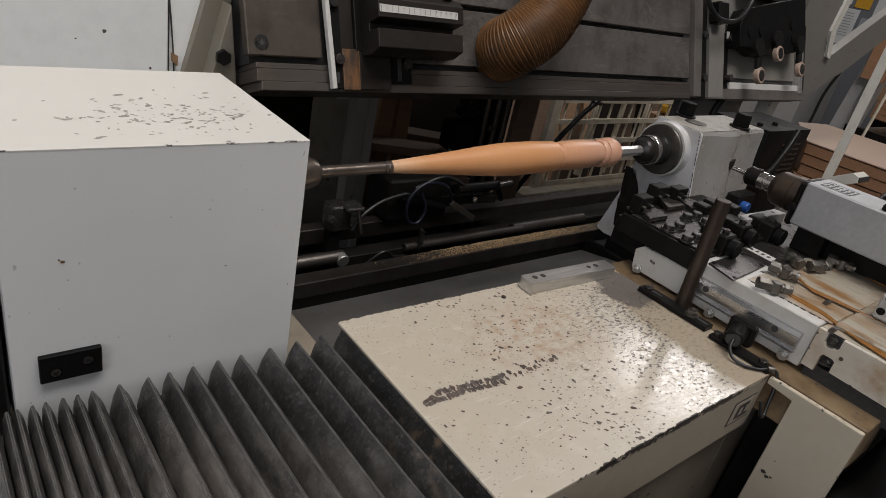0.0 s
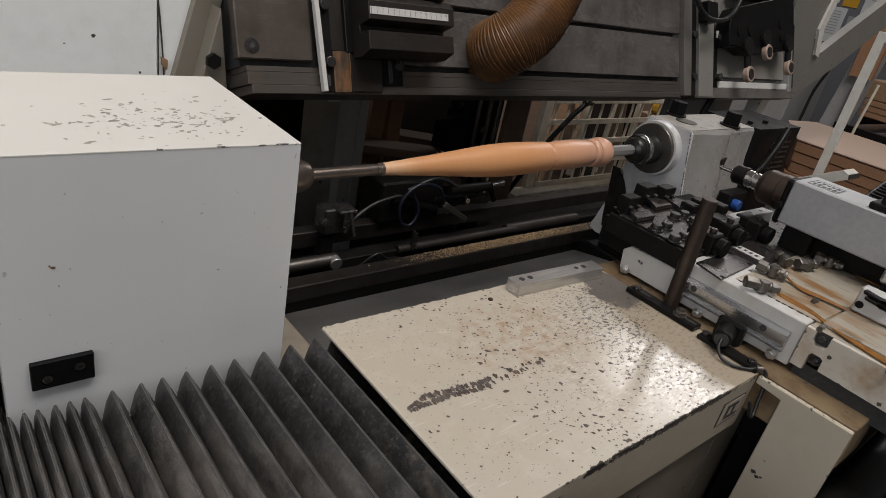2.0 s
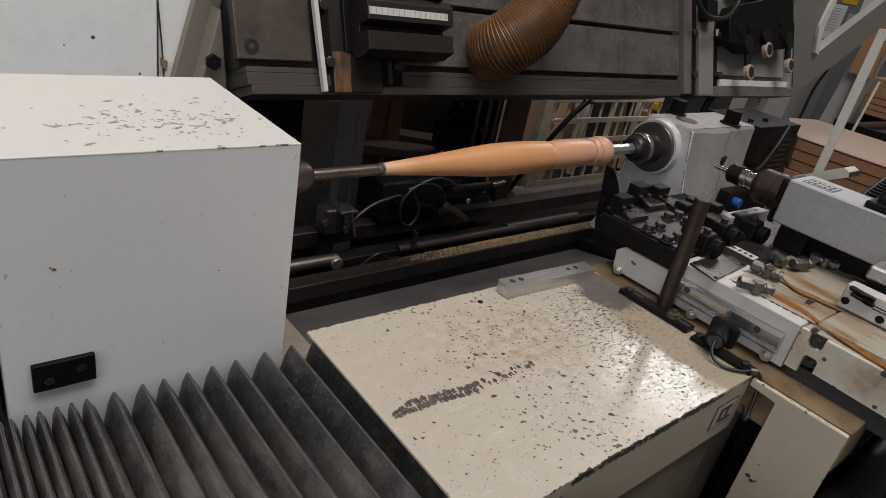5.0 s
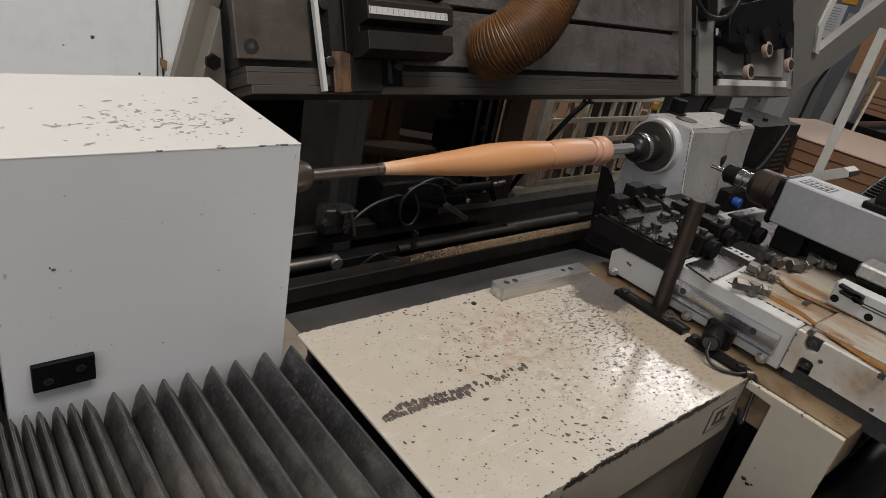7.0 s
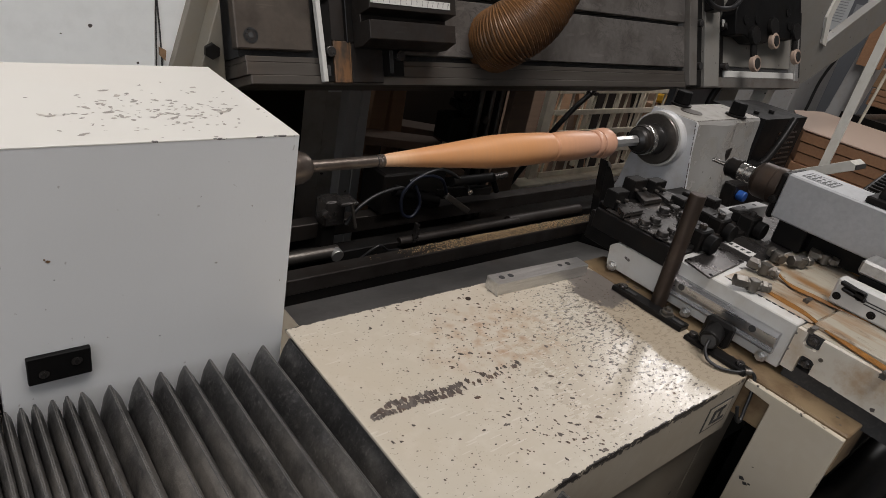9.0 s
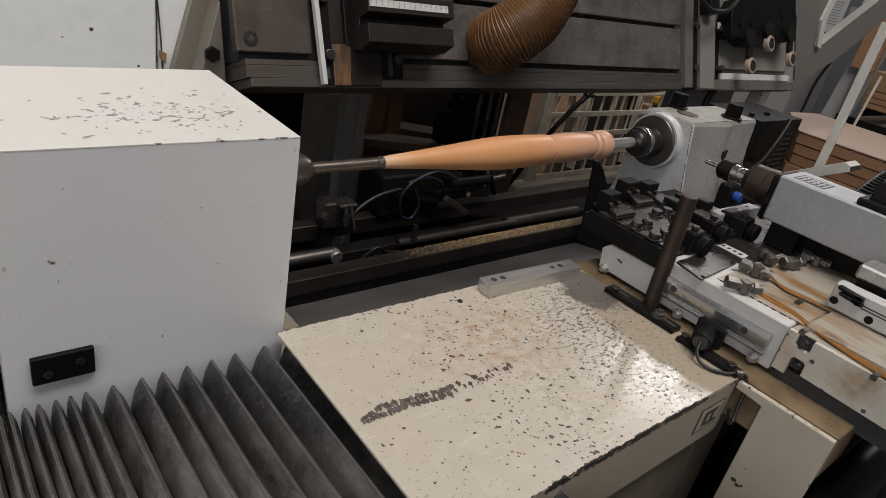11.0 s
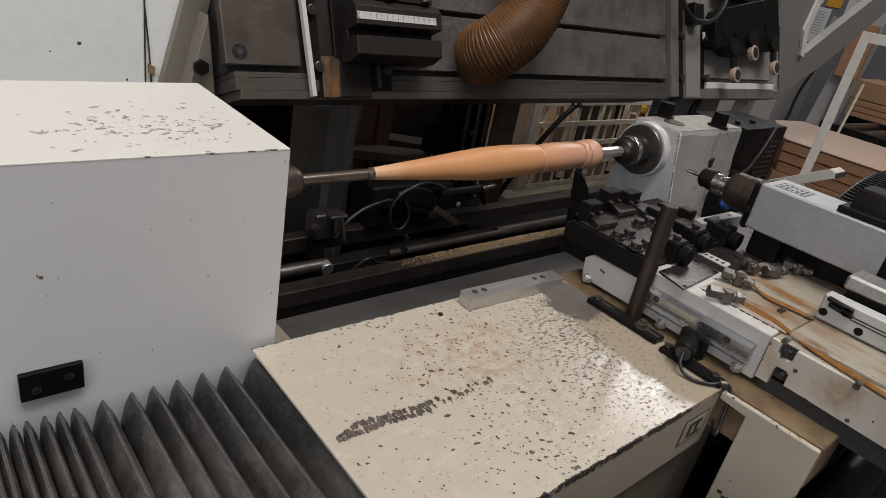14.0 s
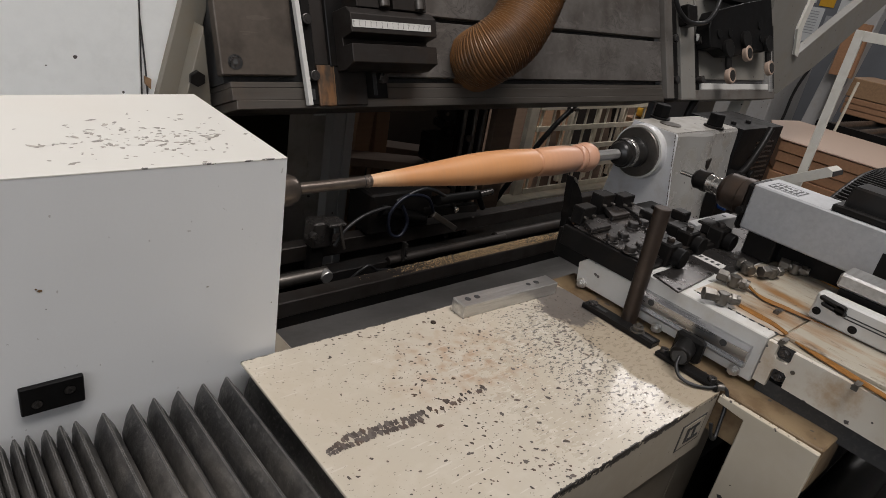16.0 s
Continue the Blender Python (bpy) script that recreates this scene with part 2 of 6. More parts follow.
    M["white_dirty"] = worn_paint("oily_white", (0.56, 0.53, 0.46), (0.33, 0.2, 0.09), 0.75, 0.36, 0.16).m
    m = Mat("oily_slide_top", (0.36, 0.325, 0.26), 0.34)
    st = m.mapped((3.2, 0.8, 1))
    m.tint(m.ramp(m.noise(11.0, 6.0, st, 0.62), 0.44, 0.66, 0, 0.92), (0.235, 0.115, 0.035))
    m.tint(m.ramp(m.noise(17.0, 5.0, m.mapped((1.4, 1, 1), (0, 0, 20))), 0.58, 0.72, 0, 0.55), (0.46, 0.42, 0.35))
    m.tint(m.ramp(m.noise(7.0, 5.0), 0.58, 0.72, 0, 0.8), (0.075, 0.05, 0.03))
    m.tint(m.ramp(m.noise(34.0, 6.0, st, 0.7), 0.56, 0.7, 0, 0.85), (0.085, 0.055, 0.032))
    m.tint(m.ramp(m.noise(120.0, 4.0, m.mapped((2.5, 0.6, 1)), 0.65), 0.66, 0.69, 0, 0.8), (0.035, 0.026, 0.02))
    m.rough(m.noise(14.0), 0.18, 0.5)
    m.bump(m.noise(80.0, 3.0), 0.15, 0.001)
    M["oily_top"] = m.m
    m = Mat("darker_skirt", (0.215, 0.185, 0.145), 0.5)
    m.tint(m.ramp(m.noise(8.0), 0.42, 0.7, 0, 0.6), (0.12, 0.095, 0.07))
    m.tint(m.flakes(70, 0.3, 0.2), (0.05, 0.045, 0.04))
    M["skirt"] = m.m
    m = Mat("roller_wood", (0.36, 0.27, 0.21), 0.55)
    m.tint(m.ramp(m.noise(40.0), 0.4, 0.7, 0, 0.6), (0.2, 0.13, 0.09))
    M["roller"] = m.m
    M["cab"] = worn_paint("cabinet_white", (0.82, 0.83, 0.81), (0.55, 0.55, 0.52), 0.2, 0.45, 0.03).m
    M["castw"] = worn_paint("tailstock_light", (0.36, 0.355, 0.35), (0.3, 0.27, 0.22), 0.35, 0.34, 0.1).m
    M["panel_grey"] = worn_paint("switch_panel_grey", (0.5, 0.48, 0.44), (0.3, 0.26, 0.2), 0.6, 0.45, 0.06).m
    M["beige"] = worn_paint("beige_base", (0.26, 0.225, 0.175), (0.15, 0.11, 0.07), 0.5, 0.5).m
    M["frame"] = worn_paint("frame_grey", (0.185, 0.176, 0.158), (0.2, 0.17, 0.13), 0.4, 0.5).m
    M["post_white"] = worn_paint("frame_white", (0.66, 0.64, 0.58), (0.4, 0.35, 0.27), 0.3, 0.5).m
    M["rust_strip"] = worn_paint("oiled_casting", (0.21, 0.15, 0.085), (0.085, 0.045, 0.02), 0.85, 0.38, 0.3).m
    M["steel_dark"] = metal_mat("dark_steel", (0.036, 0.031, 0.028), 0.46, 0.6, (0.02, 0.014, 0.01), 0.85, 24.0).m
    M["steel_plate"] = metal_mat("scuffed_plate", (0.105, 0.086, 0.07), 0.44, 0.55, (0.026, 0.019, 0.014), 0.85, 17.0).m
    M["panel"] = metal_mat("rubbed_panel", (0.17, 0.155, 0.142), 0.42, 0.5, (0.045, 0.033, 0.024), 0.85, 12.0, (1, 1, 1), 0.5, True).m
    M["matt_black"] = metal_mat("matt_black_paint", (0.006, 0.0058, 0.0058), 0.42, 0.0, (0.012, 0.011, 0.01), 0.5, 30.0, (1, 1, 1), 0.09).m
    M["lip"] = metal_mat("beam_lip_steel", (0.12, 0.106, 0.092), 0.4, 0.55, (0.05, 0.036, 0.026), 0.85, 9.0, (0.25, 3, 3)).m
    # one casting: front coloured paler for the side light, top paler than flank
    M["tail_lit_front"] = worn_paint("tailstock_lit_front", (0.54, 0.545, 0.555), (0.3, 0.26, 0.2), 0.45, 0.3, 0.12).m
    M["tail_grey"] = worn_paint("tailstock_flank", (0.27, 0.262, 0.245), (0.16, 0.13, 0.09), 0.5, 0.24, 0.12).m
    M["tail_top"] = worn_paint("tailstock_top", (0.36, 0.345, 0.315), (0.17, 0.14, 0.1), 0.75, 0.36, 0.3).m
    # near-black colour that stands in for deep shade
    m = Mat("deep_shade_black", (0.011, 0.008, 0.006), 0.8, 0.0, 0.1)
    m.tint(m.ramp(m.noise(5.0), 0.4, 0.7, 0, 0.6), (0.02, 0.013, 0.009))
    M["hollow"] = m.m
    M["drive"] = metal_mat("drive_steel", (0.2, 0.165, 0.14), 0.3, 0.85, (0.075, 0.05, 0.035), 0.6, 30.0).m
    M["frame_dark"] = worn_paint("frame_dark_grey", (0.115, 0.106, 0.095), (0.07, 0.05, 0.035), 0.6, 0.42).m
    M["column"] = worn_paint("column_beige", (0.2, 0.182, 0.148), (0.2, 0.15, 0.09), 0.5, 0.45, 0.08).m
    M["deck"] = metal_mat("grey_deck", (0.115, 0.11, 0.105), 0.45, 0.15, (0.05, 0.046, 0.04), 0.5, 10.0).m
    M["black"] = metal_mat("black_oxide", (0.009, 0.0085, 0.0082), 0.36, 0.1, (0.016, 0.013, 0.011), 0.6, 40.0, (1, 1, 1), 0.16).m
    M["tool"] = metal_mat("tool_steel", (0.085, 0.078, 0.074), 0.27, 0.75, (0.02, 0.019, 0.018), 0.6, 45.0).m
    M["rail"] = metal_mat("ground_rail", (0.5, 0.5, 0.51), 0.27, 0.92, (0.3, 0.29, 0.28), 0.45, 20.0, (1, 0.4, 6)).m
    M["alu"] = metal_mat("aluminium", (0.58, 0.57, 0.55), 0.34, 0.85, (0.38, 0.36, 0.33), 0.5, 25.0, (1, 8, 8)).m
    M["housing"] = metal_mat("motor_housing", (0.41, 0.415, 0.42), 0.46, 0.35, (0.3, 0.3, 0.3), 0.6, 14.0).m
    M["chrome"] = metal_mat("worn_chrome", (0.55, 0.53, 0.5), 0.22, 0.95, (0.2, 0.17, 0.14), 0.4, 60.0).m
    M["nickel"] = metal_mat("nickel_fitting", (0.165, 0.155, 0.14), 0.42, 0.9, (0.12, 0.09, 0.06), 0.6, 80.0).m
    M["rod"] = metal_mat("rod_steel", (0.07, 0.053, 0.043), 0.4, 0.75, (0.035, 0.025, 0.02), 0.6, 30.0).m
    M["shaft"] = metal_mat("shaft_steel", (0.16, 0.145, 0.13), 0.34, 0.9, (0.08, 0.07, 0.06), 0.5, 30.0).m
    M["rusty"] = metal_mat("rusted_steel", (0.16, 0.1, 0.055), 0.6, 0.4, (0.33, 0.16, 0.06), 0.8, 25.0).m
    m = Mat("rust_stained_plate", (0.075, 0.055, 0.04), 0.5, 0.4)
    m.tint(m.ramp(m.noise(22.0, 5.0, m.mapped((2.5, 1, 0.7))), 0.46, 0.64, 0, 0.9), (0.25, 0.125, 0.055))
    m.tint(m.ramp(m.noise(90.0, 4.0), 0.5, 0.7, 0, 0.6), (0.05, 0.035, 0.028))
    M["rust_plate"] = m.m
    M["cyl_dark"] = metal_mat("dark_cylinder", (0.02, 0.019, 0.018), 0.33, 0.4, (0.06, 0.05, 0.04), 0.5, 30.0).m

    m = Mat("bellows_rubber", (0.022, 0.0215, 0.0215), 0.36)
    n = m.noise(16.0, 6.0, m.mapped((1.5, 0.5, 1)), 0.62)
    m.tint(m.ramp(n, 0.38, 0.7, 0, 0.75), (0.041, 0.040, 0.039))
    m.tint(m.ramp(m.noise(45.0, 6.0, None, 0.72), 0.47, 0.7, 0, 0.75), (0.095, 0.092, 0.089))
    m.tint(m.ramp(m.noise(230.0, 5.0, None, 0.7), 0.54, 0.72, 0, 0.6), (0.2, 0.19, 0.18))
    m.tint(m.math("MULTIPLY", m.near((0.16, -0.2, -0.01), (0.06, 0.07, 0.05)), m.ramp(m.noise(70.0, 5.0), 0.52, 0.66)), (0.27, 0.2, 0.13))
    m.tint(m.math("MULTIPLY", m.ramp(m.near((-0.13, -0.33, -0.01), (0.28, 0.32, 0.2)), 0.0, 0.5), m.ramp(m.noise(26.0, 6.0, m.mapped((2.5, 0.7, 1)), 0.68), 0.36, 0.62, 0, 0.9)), (0.26, 0.235, 0.205))
    m.rough(n, 0.2, 0.5)
    m.bump(m.noise(55.0, 6.0), 0.6, 0.003)
    M["rubber"] = m.m
    m = Mat("fold_edge", (0.075, 0.072, 0.068), 0.4)
    m.tint(m.ramp(m.noise(60.0), 0.4, 0.7, 0, 0.7), (0.13, 0.12, 0.11))
    M["seam"] = m.m

    # turned wood: the variation runs along the axis, as it blurs when spinning
    m = Mat("turned_wood", (0.585, 0.285, 0.122), 0.36)
    sep = m.node("ShaderNodeSeparateXYZ", Vector=m.co)
    xs = m.node("ShaderNodeCombineXYZ", X=sep.outputs[0])
    n = m.noise(14.0, 5.0, xs.outputs[0])
    m.tint(m.ramp(n, 0.35, 0.7, 0, 0.6), (0.53, 0.245, 0.1))
    m.tint(m.ramp(sep.outputs[0], 0.06, 0.0, 0, 0.7), (0.72, 0.5, 0.32))
    m.tint(m.ramp(sep.outputs[0], 0.26, 0.42, 0, 0.85), (0.54, 0.305, 0.215))
    m.tint(m.ramp(m.noise(160.0, 2.0, xs.outputs[0]), 0.4, 0.75, 0, 0.3), (0.45, 0.25, 0.14))
    m.bump(m.noise(400.0, 2.0, xs.outputs[0]), 0.06, 0.0005)
    M["wood"] = m.m

    m = Mat("hose_amber", (0.115, 0.052, 0.018), 0.42, 0.0, 0.25)
    m.tint(m.ramp(m.noise(9.0, 5.0), 0.45, 0.65, 0, 0.75), (0.035, 0.018, 0.009))
    m.set("Transmission Weight", 0.12)
    M["hose"] = m.m
    m = Mat("hose_rib_amber", (0.16, 0.075, 0.027), 0.38, 0.0, 0.3)
    m.tint(m.ramp(m.noise(12.0, 5.0), 0.42, 0.62, 0, 0.8), (0.045, 0.023, 0.011))
    M["hose_rib"] = m.m
    m = Mat("amber_tube", (0.27, 0.125, 0.035), 0.25)
    m.tint(m.ramp(m.noise(60.0), 0.4, 0.7, 0, 0.6), (0.13, 0.058, 0.018))
    M["tube"] = m.m
    m = Mat("wood_chips", (0.42, 0.29, 0.16), 0.8)
    rnd = m.t.nodes.new("ShaderNodeNewGeometry").outputs["Random Per Island"]
    m.tint(m.ramp(rnd, 0.3, 1.0, 0, 0.85), (0.2, 0.13, 0.07))
    M["chips"] = m.m
    for key, c in (("board", (0.36, 0.19, 0.1)), ("plank", (0.34, 0.205, 0.12)), ("carton", (0.3, 0.18, 0.095)), ("old", (0.2, 0.135, 0.095))):
        m = Mat("wood_" + key, c, 0.65)
        v = m.mapped((1.2, 14, 14))
        m.tint(m.ramp(m.noise(6.0, 6.0, v), 0.35, 0.75, 0, 0.7), tuple(x * 0.62 for x in c))
        m.bump(m.noise(30.0, 4.0, v), 0.2, 0.002)
        info = m.t.nodes.new("ShaderNodeObjectInfo").outputs["Random"]
        m.tint(m.ramp(info, 0.0, 1.0, 0.0, 0.4), tuple(x * 0.7 for x in c))
        M[key] = m.m
    m = Mat("board_top", (0.43, 0.31, 0.235), 0.5)
    m.tint(m.ramp(m.noise(3.0), 0.4, 0.7, 0, 0.3), (0.36, 0.26, 0.19))
    M["board_top"] = m.m
    m = Mat("cage_wood", (0.74, 0.67, 0.54), 0.55)
    m.tint(m.ramp(m.noise(20.0), 0.4, 0.75, 0, 0.5), (0.36, 0.3, 0.22))
    M["cage"] = m.m
    m = Mat("cable_black", (0.009, 0.009, 0.0095), 0.42)
    m.tint(m.ramp(m.noise(50.0), 0.5, 0.8, 0, 0.5), (0.03, 0.027, 0.025))
    M["cable"] = m.m
    m = Mat("cable_blue", (0.004, 0.006, 0.014), 0.4)
    m.tint(m.ramp(m.noise(50.0), 0.5, 0.8, 0, 0.4), (0.01, 0.015, 0.03))
    M["blue"] = m.m
    m = Mat("blue_cap", (0.012, 0.07, 0.28), 0.4)
    m.tint(m.ramp(m.noise(80.0), 0.5, 0.8, 0, 0.4), (0.01, 0.05, 0.2))
    M["bluecap"] = m.m
    m = Mat("white_paper", (0.62, 0.63, 0.63), 0.7)
    m.tint(m.ramp(m.noise(9.0), 0.4, 0.8, 0, 0.3), (0.5, 0.51, 0.52))
    M["paper"] = m.m
    m = Mat("print_grey", (0.3, 0.31, 0.32), 0.7)
    m.tint(m.ramp(m.noise(90.0), 0.4, 0.7, 0, 0.5), (0.42, 0.42, 0.42))
    M["print"] = m.m
    m = Mat("dark_print", (0.03, 0.03, 0.03), 0.55)
    m.tint(m.ramp(m.noise(200.0), 0.5, 0.8, 0, 0.4), (0.1, 0.09, 0.08))
    M["ink"] = m.m
    m = Mat("scale_white", (0.52, 0.51, 0.48), 0.5)
    m.tint(m.ramp(m.noise(60.0), 0.45, 0.75, 0, 0.4), (0.42, 0.4, 0.37))
    M["scale"] = m.m
    m = Mat("yellow_plastic", (0.6, 0.33, 0.03), 0.4)
    m.tint(m.ramp(m.noise(40.0), 0.5, 0.8, 0, 0.4), (0.4, 0.2, 0.02))
    M["yellow"] = m.m
    m = Mat("concrete_floor", (0.2, 0.19, 0.175), 0.7)
    m.tint(m.ramp(m.noise(1.5), 0.4, 0.7, 0, 0.6), (0.13, 0.12, 0.11))
    m.tint(m.ramp(m.noise(40.0), 0.4, 0.8, 0, 0.3), (0.27, 0.25, 0.22))
    m.bump(m.noise(120.0), 0.2, 0.002)
    M["concrete"] = m.m
    m = Mat("hall_wall", (0.17, 0.172, 0.175), 0.75)
    m.tint(m.ramp(m.noise(0.8), 0.4, 0.7, 0, 0.4), (0.12, 0.122, 0.125))
    m.bump(m.noise(60.0), 0.2, 0.003)
    M["wall"] = m.m
    m = Mat("roof_sheet", (0.2, 0.2, 0.195), 0.7)
    m.tint(m.ramp(m.noise(1.2), 0.4, 0.7, 0, 0.4), (0.14, 0.14, 0.136))
    M["roof"] = m.m
    m = Mat("blue_steel", (0.15, 0.158, 0.172), 0.5)
    m.tint(m.ramp(m.noise(5.0), 0.4, 0.7, 0, 0.4), (0.105, 0.11, 0.12))
    M["bluegrey"] = m.m
    return M


MAT = make_materials()


# ---- mesh helpers ----
def box(x0, x1, y0, y1, z0, z1, bevel=0.0, seg=1, m=None):
    bm = bmesh.new()
    bmesh.ops.create_cube(bm, size=1.0)
    bmesh.ops.transform(bm, matrix=Matrix.Translation(((x0 + x1) / 2, (y0 + y1) / 2, (z0 + z1) / 2)) @ Matrix.Diagonal((abs(x1 - x0), abs(y1 - y0), abs(z1 - z0), 1)), verts=bm.verts)
    if bevel:
        bmesh.ops.bevel(bm, geom=bm.edges[:], offset=bevel, segments=seg, affect="EDGES", profile=0.5)
    if m:
        bmesh.ops.transform(bm, matrix=m, verts=bm.verts)
    return bm


def cyl(a, b, r, r2=None, seg=24, bevel=0.0):
    a, b = Vector(a), Vector(b)
    bm = bmesh.new()
    bmesh.ops.create_cone(bm, cap_ends=True, segments=seg, radius1=r, radius2=r if r2 is None else r2, depth=(b - a).length)
    if bevel:
        rims = [e for e in bm.edges if len({round(v.co.z, 6) for v in e.verts}) == 1]
        bmesh.ops.bevel(bm, geom=rims, offset=bevel, segments=2, affect="EDGES", profile=0.5)
    turn = (b - a).to_track_quat("Z", "Y").to_matrix().to_4x4()
    bmesh.ops.transform(bm, matrix=Matrix.Translation((a + b) / 2) @ turn, verts=bm.verts)
    return bm


def turned(profile, origin, axis="x", seg=48):
    """A body of revolution: (along, radius) pairs round an axis through origin."""
    bm = bmesh.new()
    rings = []
    for s, r in profile:
        ring = []
        for i in range(seg):
            a = 2 * math.pi * i / seg
            p = {"x": (s, r * math.cos(a), r * math.sin(a)), "y": (r * math.cos(a), s, r * math.sin(a)), "z": (r * math.cos(a), r * math.sin(a), s)}[axis]
            ring.append(bm.verts.new(Vector(origin) + Vector(p)))
        rings.append(ring)
    for p, q in zip(rings, rings[1:]):
        for i in range(seg):
            bm.faces.new((p[i], p[(i + 1) % seg], q[(i + 1) % seg], q[i]))
    bm.faces.new(rings[0])
    bm.faces.new(rings[-1])
    bmesh.ops.recalc_face_normals(bm, faces=bm.faces)
    return bm


def prism(points, axis, a, b, bevel=0.0):
    """An outline in the plane across an axis, drawn out from a to b. axis x: (y, z) pairs, y: (x, z), z: (x, y)."""
    bm = bmesh.new()

    def at(p, s):
        return {"x": (s, p[0], p[1]), "y": (p[0], s, p[1]), "z": (p[0], p[1], s)}[axis]

    lo = [bm.verts.new(at(p, a)) for p in points]
    hi = [bm.verts.new(at(p, b)) for p in points]
    bm.faces.new(lo)
    bm.faces.new(hi)
    for i in range(len(points)):
        j = (i + 1) % len(points)
        bm.faces.new((lo[i], lo[j], hi[j], hi[i]))
    bmesh.ops.recalc_face_normals(bm, faces=bm.faces)
    if bevel:
        bmesh.ops.bevel(bm, geom=bm.edges[:], offset=bevel, segments=1, affect="EDGES", profile=0.5)
    return bm


def smooth_path(points, n=8):
    pts = [Vector(p) for p in points]
    out = []
    for i in range(len(pts) - 1):
        p0, p1, p2, p3 = pts[max(i - 1, 0)], pts[i], pts[i + 1], pts[min(i + 2, len(pts) - 1)]
        for k in range(n):
            t = k / n
            out.append(0.5 * ((2 * p1) + (p2 - p0) * t + (2 * p0 - 5 * p1 + 4 * p2 - p3) * t * t + (3 * p1 - p0 - 3 * p2 + p3) * t ** 3))
    out.append(pts[-1])
    return out


def tube(points, r, seg=20, n=8, radius=None):
    """A round tube along a smooth path. radius: a function of the share of the way."""
    path = smooth_path(points, n)
    bm = bmesh.new()
    rings, up = [], Vector((0.13, 0.27, 0.95)).normalized()
    for i, p in enumerate(path):
        d = (path[min(i + 1, len(path) - 1)] - path[max(i - 1, 0)]).normalized()
        side = d.cross(up)
        side = side.normalized() if side.length > 1e-4 else Vector((1, 0, 0))
        up = side.cross(d).normalized()
        rr = radius(i / (len(path) - 1)) if radius else r
        rings.append([bm.verts.new(p + (side * math.cos(2 * math.pi * k / seg) + up * math.sin(2 * math.pi * k / seg)) * rr) for k in range(seg)])
    for a, b in zip(rings, rings[1:]):
        for k in range(seg):
            bm.faces.new((a[k], a[(k + 1) % seg], b[(k + 1) % seg], b[k]))
    bm.faces.new(rings[0])
    bm.faces.new(rings[-1])
    bmesh.ops.recalc_face_normals(bm, faces=bm.faces)
    return bm


def loft(sections):
    """A closed skin through outlines of the same count of (x, y, z) points, capped at both ends."""
    bm = bmesh.new()
    rings = [[bm.verts.new(p) for p in sec] for sec in sections]
    n = len(rings[0])
    for a, b in zip(rings, rings[1:]):
        for i in range(n):
            bm.faces.new((a[i], a[(i + 1) % n], b[(i + 1) % n], b[i]))
    bm.faces.new(rings[0])
    bm.faces.new(rings[-1])
    bmesh.ops.recalc_face_normals(bm, faces=bm.faces)
    return bm


def flake(rng, x, y, z, r, stretch, turn, n=9, thick=0.00015):
    """A ragged flat fleck lying on a level surface."""
    pts = []
    for k in range(n):
        a = 2 * math.pi * k / n
        q = r * rng.uniform(0.55, 1.2)
        u, v = q * math.cos(a) * stretch, q * math.sin(a)
        pts.append((x + u * math.cos(turn) - v * math.sin(turn), y + u * math.sin(turn) + v * math.cos(turn)))
    return prism(pts, "z", z, z + thick)


def hexbolt(at, axis, r, h, socket=True):
    """A cap screw: a round head with a hexagon socket, facing along axis."""
    a = Vector(at)
    d = Vector(axis).normalized()
    parts = [cyl(a, a + d * h, r, seg=20, bevel=r * 0.12)]
    if socket:
        parts.append(cyl(a + d * h * 0.98, a + d * (h + 0.0006), r * 0.55, seg=6))
    return parts


def nut(at, axis, r, h):
    a, d = Vector(at), Vector(axis).normalized()
    return [cyl(a, a + d * h * 0.25, r * 1.25, seg=20), cyl(a + d * h * 0.25, a + d * h, r, seg=6, bevel=r * 0.08), cyl(a + d * h, a + d * h * 1.5, r * 0.5, seg=20)]


def mesh_of(name, bms, mats, sharp=20.5):
    if not isinstance(bms, (list, tuple)):
        bms = [bms]
    verts, faces = [], []
    for bm in bms:
        bm.verts.index_update()
        off = len(verts)
        verts.extend(v.co.copy() for v in bm.verts)
        faces.extend([off + v.index for v in f.verts] for f in bm.faces)
        bm.free()
    me = bpy.data.meshes.new(name)
    me.from_pydata(verts, [], faces)
    me.shade_smooth()
    me.set_sharp_from_angle(angle=radians(sharp))
    me.materials.append(MAT[mats])
    return me


def whole(ob):
    p = Vector((0, 0, 0))
    while ob:
        p += ob.location
        ob = ob.parent
    return p


def thing(name, at, label, category, group="", kind=""):
    ob = new(name)
    ob.empty_display_size = 0.05
    ob.location = at
    return tagged(ob, label, category, group, kind)


CAMERA_POINT, VIEW_SCALE = Vector((0.0, -0.642, 1.379)), 0.957   # scaled about the camera point, so the slide-top fittings keep their place in view


def part(name, bms, mat, parent, label="", view_scale=1.0):
    """One mesh object under a thing or a part; the bmesh is in world metres at 2 s. The last argument scales it about
    the camera point, to fit the view.
    """
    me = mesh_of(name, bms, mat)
    if view_scale != 1.0:
        me.transform(Matrix.Translation(CAMERA_POINT) @ Matrix.Scale(view_scale, 4) @ Matrix.Translation(-CAMERA_POINT))
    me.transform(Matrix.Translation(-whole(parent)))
    ob = new(name, me)
    ob.parent = parent
    if label:
        ob["label"] = label
    if name in ("chipped_enamel", "rust_mark", "scraped_paint", "oil_spot", "grime_line"):
        ob["kind"] = "stuff"
    return ob


